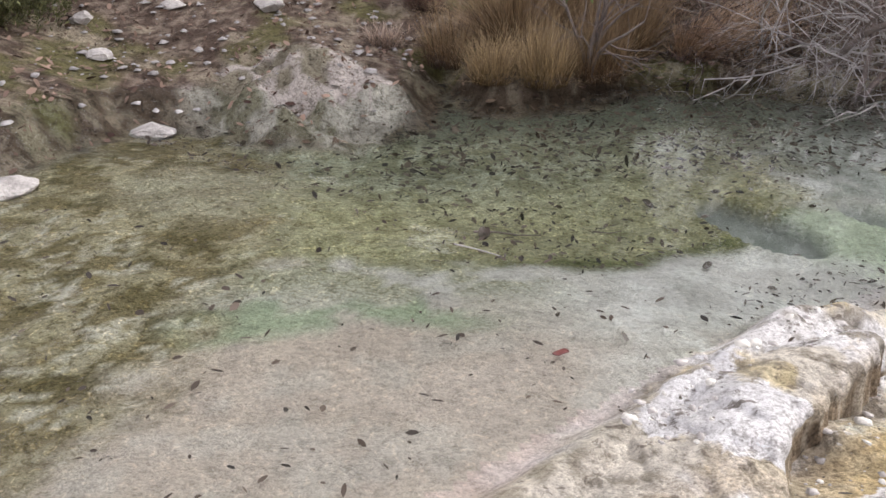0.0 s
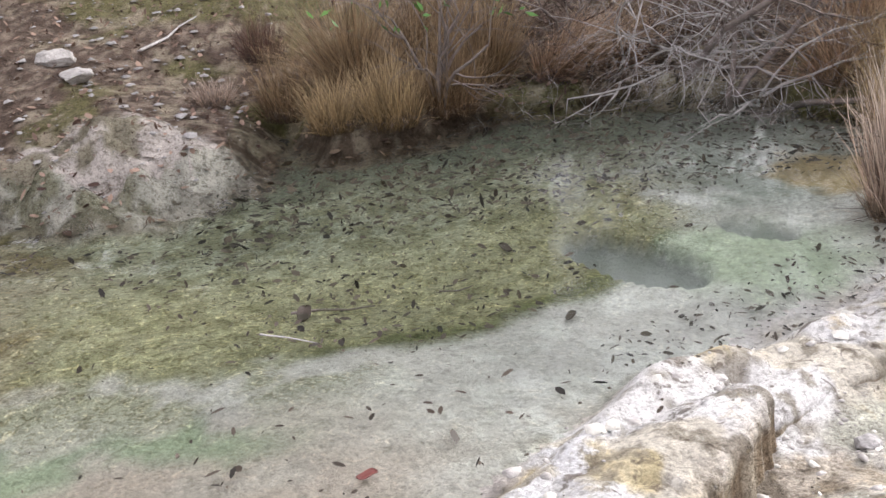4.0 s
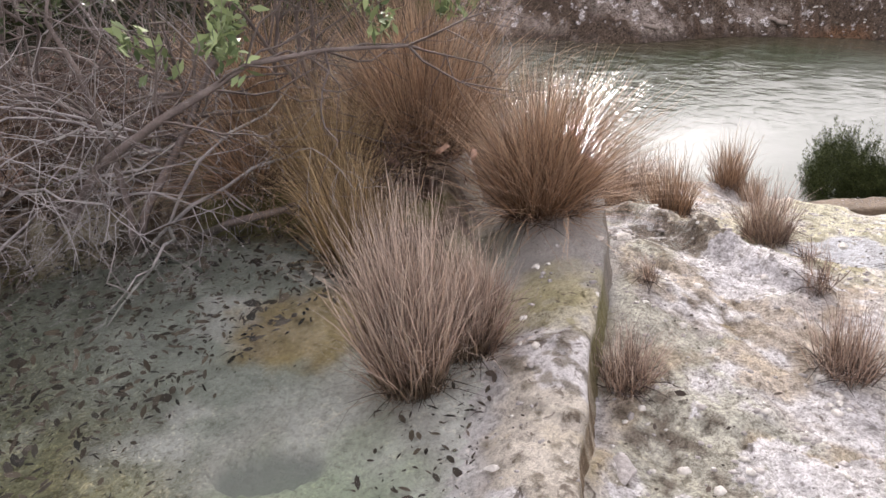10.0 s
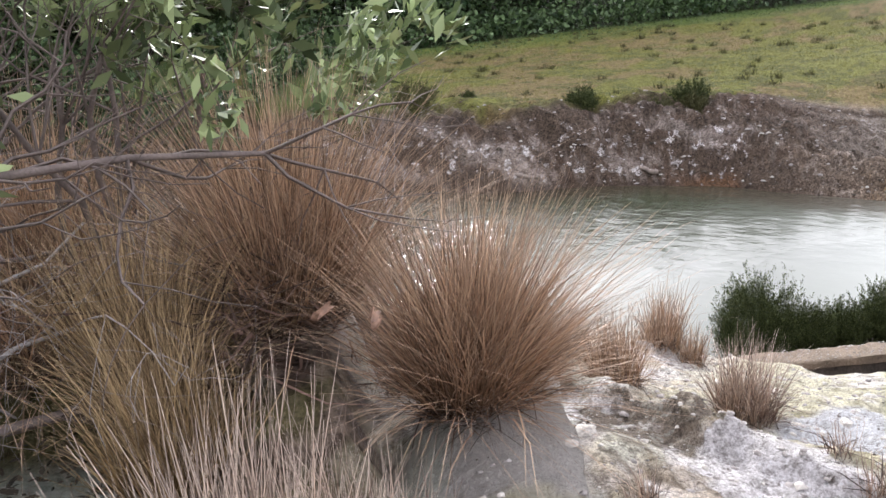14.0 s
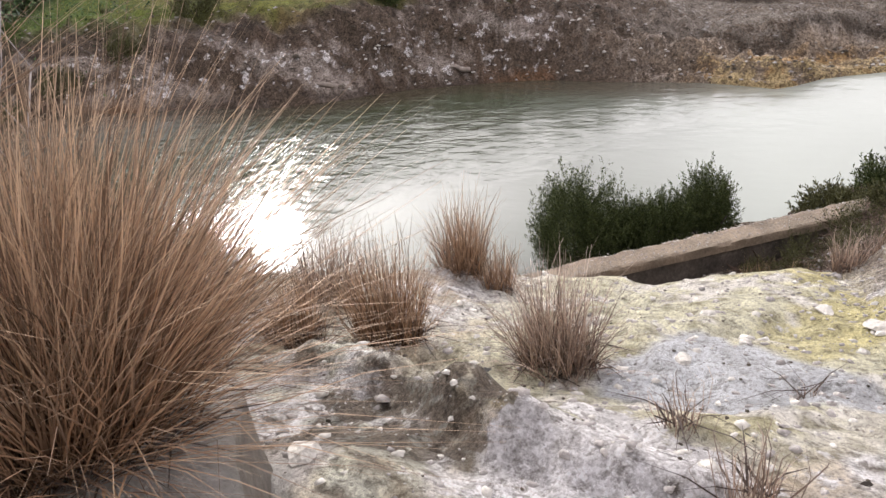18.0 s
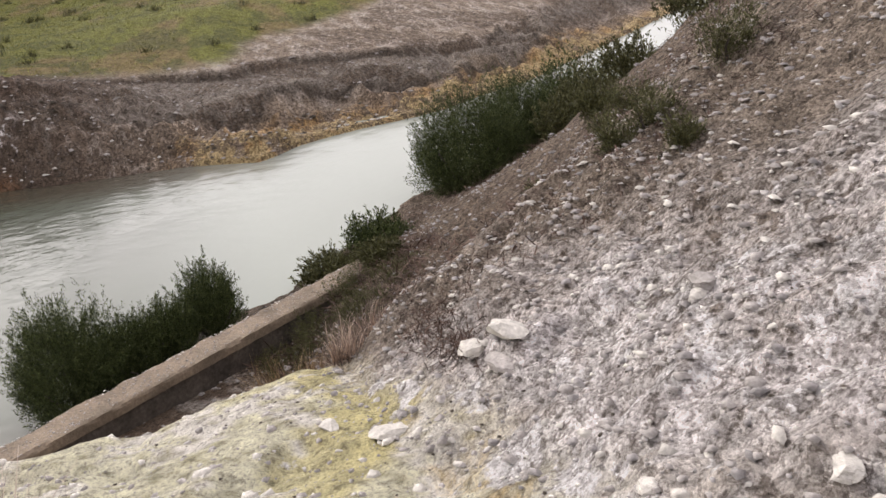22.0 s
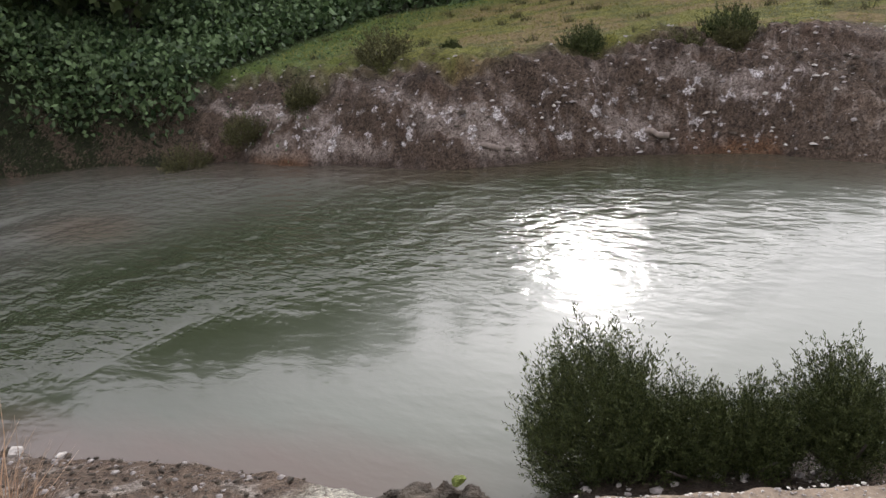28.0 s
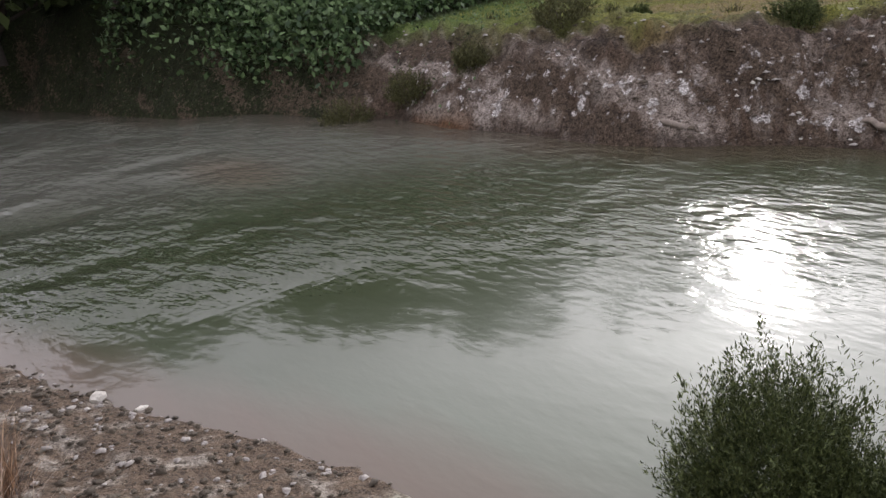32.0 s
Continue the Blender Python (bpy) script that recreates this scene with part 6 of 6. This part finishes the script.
for k, (x, y, r, lab, m, fl) in enumerate(((10.26, 7.81, 0.22, "low grey sinter hump on the terrace", "grey_stone", 0.4), (10.40, 7.70, 0.17, "low grey sinter hump on the terrace", "grey_stone", 0.4), (10.09, 7.40, 0.24, "grey ribbed sinter hump on the terrace", "grey_stone", 0.45),
                                           (10.22, 7.52, 0.14, "small grey sinter hump on the terrace", "stone", 0.5), (9.76, 7.29, 0.10, "grey stone beside a white crust", "grey_stone", 0.65), (10.14, 8.17, 0.14, "flat brownish stone on the terrace", "stone", 0.45),
                                           (9.52, 8.17, 0.09, "small grey stone below the rim", "grey_stone", 0.6), (9.78, 8.05, 0.12, "low grey crumbly stone below the rim", "grey_stone", 0.5), (13.62, 7.17, 0.13, "white stone on the scree", "white_stone", 0.6),
                                           (12.76, 7.46, 0.12, "white stone on the scree", "white_stone", 0.5), (13.07, 7.68, 0.12, "pale yellowish stone on the scree", "white_stone", 0.6))):
    rock("pale_rock" if m != "grey_stone" else "grey_rock", x, y, r * (1.15 if x < 11 else 0.8), lab, m, 120 + k, fl, 0.12, 1.3, 37 * k)
rock("yellow_rock", 12.53, 9.62, 0.13, "rough yellowish stone below the grey slab", "white_stone", 141, 0.7, 0.25, 1.2, 20)
rock("grey_rock", 10.83, 8.82, 0.12, "flat brownish-grey stone beside the rim", "stone", 22, 0.45, 0.3, 1.7, 30)
rock("white_boulder", 16.98, 10.40, 0.34, "angular white boulder at the wall's end", "white_stone", 24, 0.8, 0.3, 0.9, 30)
for k, (x, y, r) in enumerate(((17.16, 10.50, 0.20), (17.24, 10.40, 0.18), (17.45, 10.32, 0.22), (17.30, 10.56, 0.16), (17.55, 10.24, 0.14))):
    rock("mossy_rock", x, y, r, "small dark lumpy rock in the shallows", "dark_stone", 90 + k, 0.8, 0.45, 1.2, 50 * k)
rock("mossy_rock", 17.32, 10.42, 0.32, "dark mossy rock in the shallows", "dark_stone", 26, 0.6, 0.25, 1.5, -50)
rock("mossy_rock", 17.52, 10.20, 0.28, "dark mossy rock in the shallows", "dark_stone", 27, 0.7, 0.3, 1.2, 10)
rock("moss_tuft", 17.50, 10.24, 0.12, "bright green moss on a dark rock", "moss", 28, 0.5, 0.2, 1.3, 10, z=gz(17.50, 10.24) + 0.15)
rock("grey_rock", 16.62, 10.12, 0.22, "dark grey stone against the wall's end", "grey_stone", 29, 0.75, 0.3, 0.9, 50)
rock("white_rock", 16.45, 13.35, 0.16, "pale rock at the near waterline", "white_stone", 30, 0.6, 0.3, 1.3, 50)
rock("white_rock", 16.62, 13.05, 0.10, "pale rock at the near waterline", "white_stone", 31, 0.6, 0.3, 1.3, 10)
rock("pale_rock", 6.05, 11.0, 0.34, "pale yellowish rock in the leaf litter", "stone", 34, 0.55, 0.15, 1.4, 165)
rock("pale_rock", 5.68, 9.75, 0.34, "pale yellowish rock in the leaf litter", "stone", 35, 0.6, 0.15, 1.2, 40)
rock("pale_rock", 6.4, 12.9, 0.34, "pale rock on the litter bank", "stone", 44, 0.6, 0.2, 1.2, 30)
rock("pale_rock", 5.25, 12.95, 0.30, "pale rock on the litter bank", "stone", 45, 0.6, 0.2, 1.3, 80)
rock("pale_rock", 5.9, 12.5, 0.22, "pale rock on the litter bank", "stone", 46, 0.6, 0.2, 1.3, 10)
rock("pale_rock", 5.35, 12.1, 0.24, "pale rock on the litter bank", "stone", 37, 0.6, 0.3, 1.2, 70)
rock("pale_rock", 5.6, 11.6, 0.22, "pale rock on the litter bank", "stone", 38, 0.6, 0.3, 1.3, 10)
rock("pale_rock", 6.6, 12.6, 0.3, "pale rock on the litter bank", "stone", 39, 0.6, 0.3, 1.6, 130)

# driftwood
rng_log = np.random.RandomState(5)
for x, y, ln, turn, lab in ((24.95, 12.2, 0.75, 92, "bleached driftwood on the far waterline"), (24.0, 14.3, 1.1, 95, "driftwood log lodged in the far bank")):
    pts = [(k * ln / 6, 0.03 * rng_log.randn(), 0.02 * rng_log.randn()) for k in range(7)]
    v, f = tube(pts, np.linspace(0.045, 0.02, 7), 8)
    ob = tagged(new("driftwood", mesh_from("driftwood", np.array(v), np.array(f), MAT["wood"], True)), lab, "driftwood")
    ob.matrix_world = pose(x, y, gz(x, y) + 0.04, 0, -6, turn)

# ---- wood behind the meadow ----
def wood_cover(label, count, seed, sample, size, mat, lift, clump):
    rng = np.random.RandomState(seed)
    x, y = sample(rng, count)
    n = len(x)
    z = ground(x, y) + lift(x, y) * rng.rand(n) ** 0.5
    c = np.stack([x, y, z], 1) + rng.randn(n, 3) * clump
    ob = new("undergrowth", leaves_mesh("undergrowth", c, size, MAT[mat], rng, 0.6, 0.1))
    return tagged(ob, label, "undergrowth", kind="stuff")


def lumps(x, y):
    return 0.6 + (2.6 + 2.4 * ss(36, 42, x)) * ss(0.35, 0.65, fbm(x, y, 0.28, 2, 60)) * ss(-0.3, 1.8, hedge(x, y))


wood_cover("dense ivy-green undergrowth beside the river", 100000, 101, box(10, 36, 18, 40, lambda x, y: (hedge(x, y) > -0.2) & (hedge(x, y) < 6) & (x > far_shore(y) + 0.3) & (x < far_shore(y) + 14)), 0.135, "ivy", lumps, 0.08)
wood_cover("dense dark undergrowth behind the meadow", 60000, 102, box(30, 66, 0, 34, lambda x, y: (hedge(x, y) > -0.3) & (hedge(x, y) < 8)), 0.21, "ivy", lumps, 0.2)
wood_cover("bright grass strip at the wood's edge", 9000, 103, box(22, 58, 0, 30, lambda x, y: (hedge(x, y) > -2.8) & (hedge(x, y) < 0.2)), 0.06, "ivy", lambda x, y: 0.06 + 0 * x, 0.01)


def tree(x, y, height, width, seed, label):
    rng = np.random.RandomState(seed)
    z = gz(x, y)
    ob = base("tree", x, y, z, label, "tree", "trees behind the meadow")
    limbs, tips = [], []
    trunk = [(0.1 * rng.randn() * k, 0.1 * rng.randn() * k, height * 0.16 * k) for k in range(5)]
    v, f = tube(trunk, np.linspace(0.22, 0.10, 5), 8)
    part("trunk", mesh_from("trunk", np.array(v), np.array(f), MAT["bark"], True), ob)
    for k in range(8):
        a, bough = rng.rand() * 6.283, []
        branching(rng, trunk[rng.randint(1, 5)], (math.cos(a), math.sin(a), 0.7), width * 0.42, 0.07, 0, bough, 0.2)
        part("bough", limbs_mesh("bough", bough, MAT["bark"]), ob)
    cs = []
    for _ in range(60):
        a, e, r = rng.rand() * 6.283, rng.rand(), 0.55 + 0.45 * rng.rand()
        c = np.array([math.cos(a) * width / 2 * r * math.sqrt(max(0.05, 1 - 1.6 * (e - 0.35) ** 2)), math.sin(a) * width / 2 * r * math.sqrt(max(0.05, 1 - 1.6 * (e - 0.35) ** 2)), height * (0.30 + 0.66 * e)])
        cs.append(c + rng.randn(75, 3) * np.array([0.5, 0.5, 0.35]) * width * 0.13)
    part("crown", leaves_mesh("crown", np.concatenate(cs), 0.34, MAT["tree"], rng, 0.6, 0.0), ob)
    return ob


for k, (x, y, h, w) in enumerate(((25.5, 24.8, 4.0, 4.6), (29.0, 26.8, 5.2, 5.2), (32.5, 28.0, 6.6, 5.2), (36.0, 28.0, 7.0, 5.0), (40.0, 26.0, 4.6, 4.6), (27.5, 29.8, 5.0, 5.0), (31.2, 31.0, 6.3, 5.5), (34.8, 31.0, 7.2, 5.5), (22.0, 27.3, 3.4, 5.0), (43.5, 23.5, 5.6, 6.0), (20.0, 30.5, 4.0, 5.5), (41.5, 25.5, 4.5, 6.0), (46.0, 21.0, 5.6, 6.0), (23.5, 36.0, 6.0, 7.0),
                                  (50.0, 18.5, 5.6, 6.0), (54.5, 15.5, 5.6, 6.5))):
    tree(x, y, h, w, 200 + k, "dark broad-crowned tree in the wood behind the meadow")


for k, (x, y, h, w) in enumerate(((38.5, 33.5, 9.6, 7.0), (44.0, 31.0, 9.6, 7.5), (49.0, 28.0, 9.0, 7.5), (54.0, 25.0, 9.0, 7.5), (60.0, 22.0, 9.0, 8.0), (42.0, 37.0, 7.5, 8.0), (48.0, 34.5, 7.5, 8.0), (55.0, 31.0, 7.0, 8.0))):
    tree(x, y, h, w, 230 + k, "dark tree deep in the wood behind the meadow")
for k, (x, y, h, w) in enumerate(((2.5, 18.5, 4.6, 4.6), (6.0, 19.5, 5.2, 4.8), (9.4, 19.0, 5.0, 4.6), (-1.0, 15.5, 4.6, 4.8), (7.8, 22.5, 6.0, 5.0), (3.8, 22.5, 6.0, 5.5))):
    tree(x, y, h, w, 240 + k, "dark tree on the bank behind the pool")


# tufts in the meadow
def tuft_stuff(count, seed, sample, label):
    rng = np.random.RandomState(seed)
    x, y = sample(rng, count)
    n, per = len(x), 40
    root = np.stack([x, y, ground(x, y)], 1)[:, None] + rng.randn(n, per, 3) * np.array([0.07, 0.07, 0.0])
    tip = root + rng.randn(n, per, 3) * np.array([0.06, 0.06, 0.0]) + np.array([0, 0, 1.0]) * (0.05 + 0.12 * rng.rand(n, per, 1))
    v, f, u = strips(root.reshape(-1, 3), tip.reshape(-1, 3), np.zeros((n * per, 3)), 0.008 + 0 * np.arange(n * per), 1, rng)
    return tagged(new("grass_tufts", mesh_from("grass_tufts", v, f, MAT["olive_scrub"])), label, "grass", kind="stuff")


# meadow
def lawn_here(x, y):
    g = x - far_shore(y)
    return (g - 0.40 * np.clip(14 - y, 0, 20) > 1.5) & (hedge(x, y) < -0.5)


def grass_stuff(count, seed, sample, height, label):
    rng = np.random.RandomState(seed)
    x, y = sample(rng, count)
    n = len(x)
    root = np.stack([x, y, ground(x, y) - 0.01], 1)
    tip = root + np.stack([0.05 * rng.randn(n), 0.05 * rng.randn(n), height * (0.5 + rng.rand(n))], 1)
    v, f, u = strips(root, tip, np.zeros_like(root), 0.010 + 0 * x, 1, rng)
    return tagged(new("meadow_grass", mesh_from("meadow_grass", v, f, MAT["grass"], False, u)), label, "grass", kind="stuff")


grass_stuff(36000, 111, box(26, 44, 2, 31, lawn_here), 0.035, "short yellow-green meadow grass")
tuft_stuff(150, 112, box(26, 44, 2, 31, lawn_here), "rough dark tufts in the meadow")
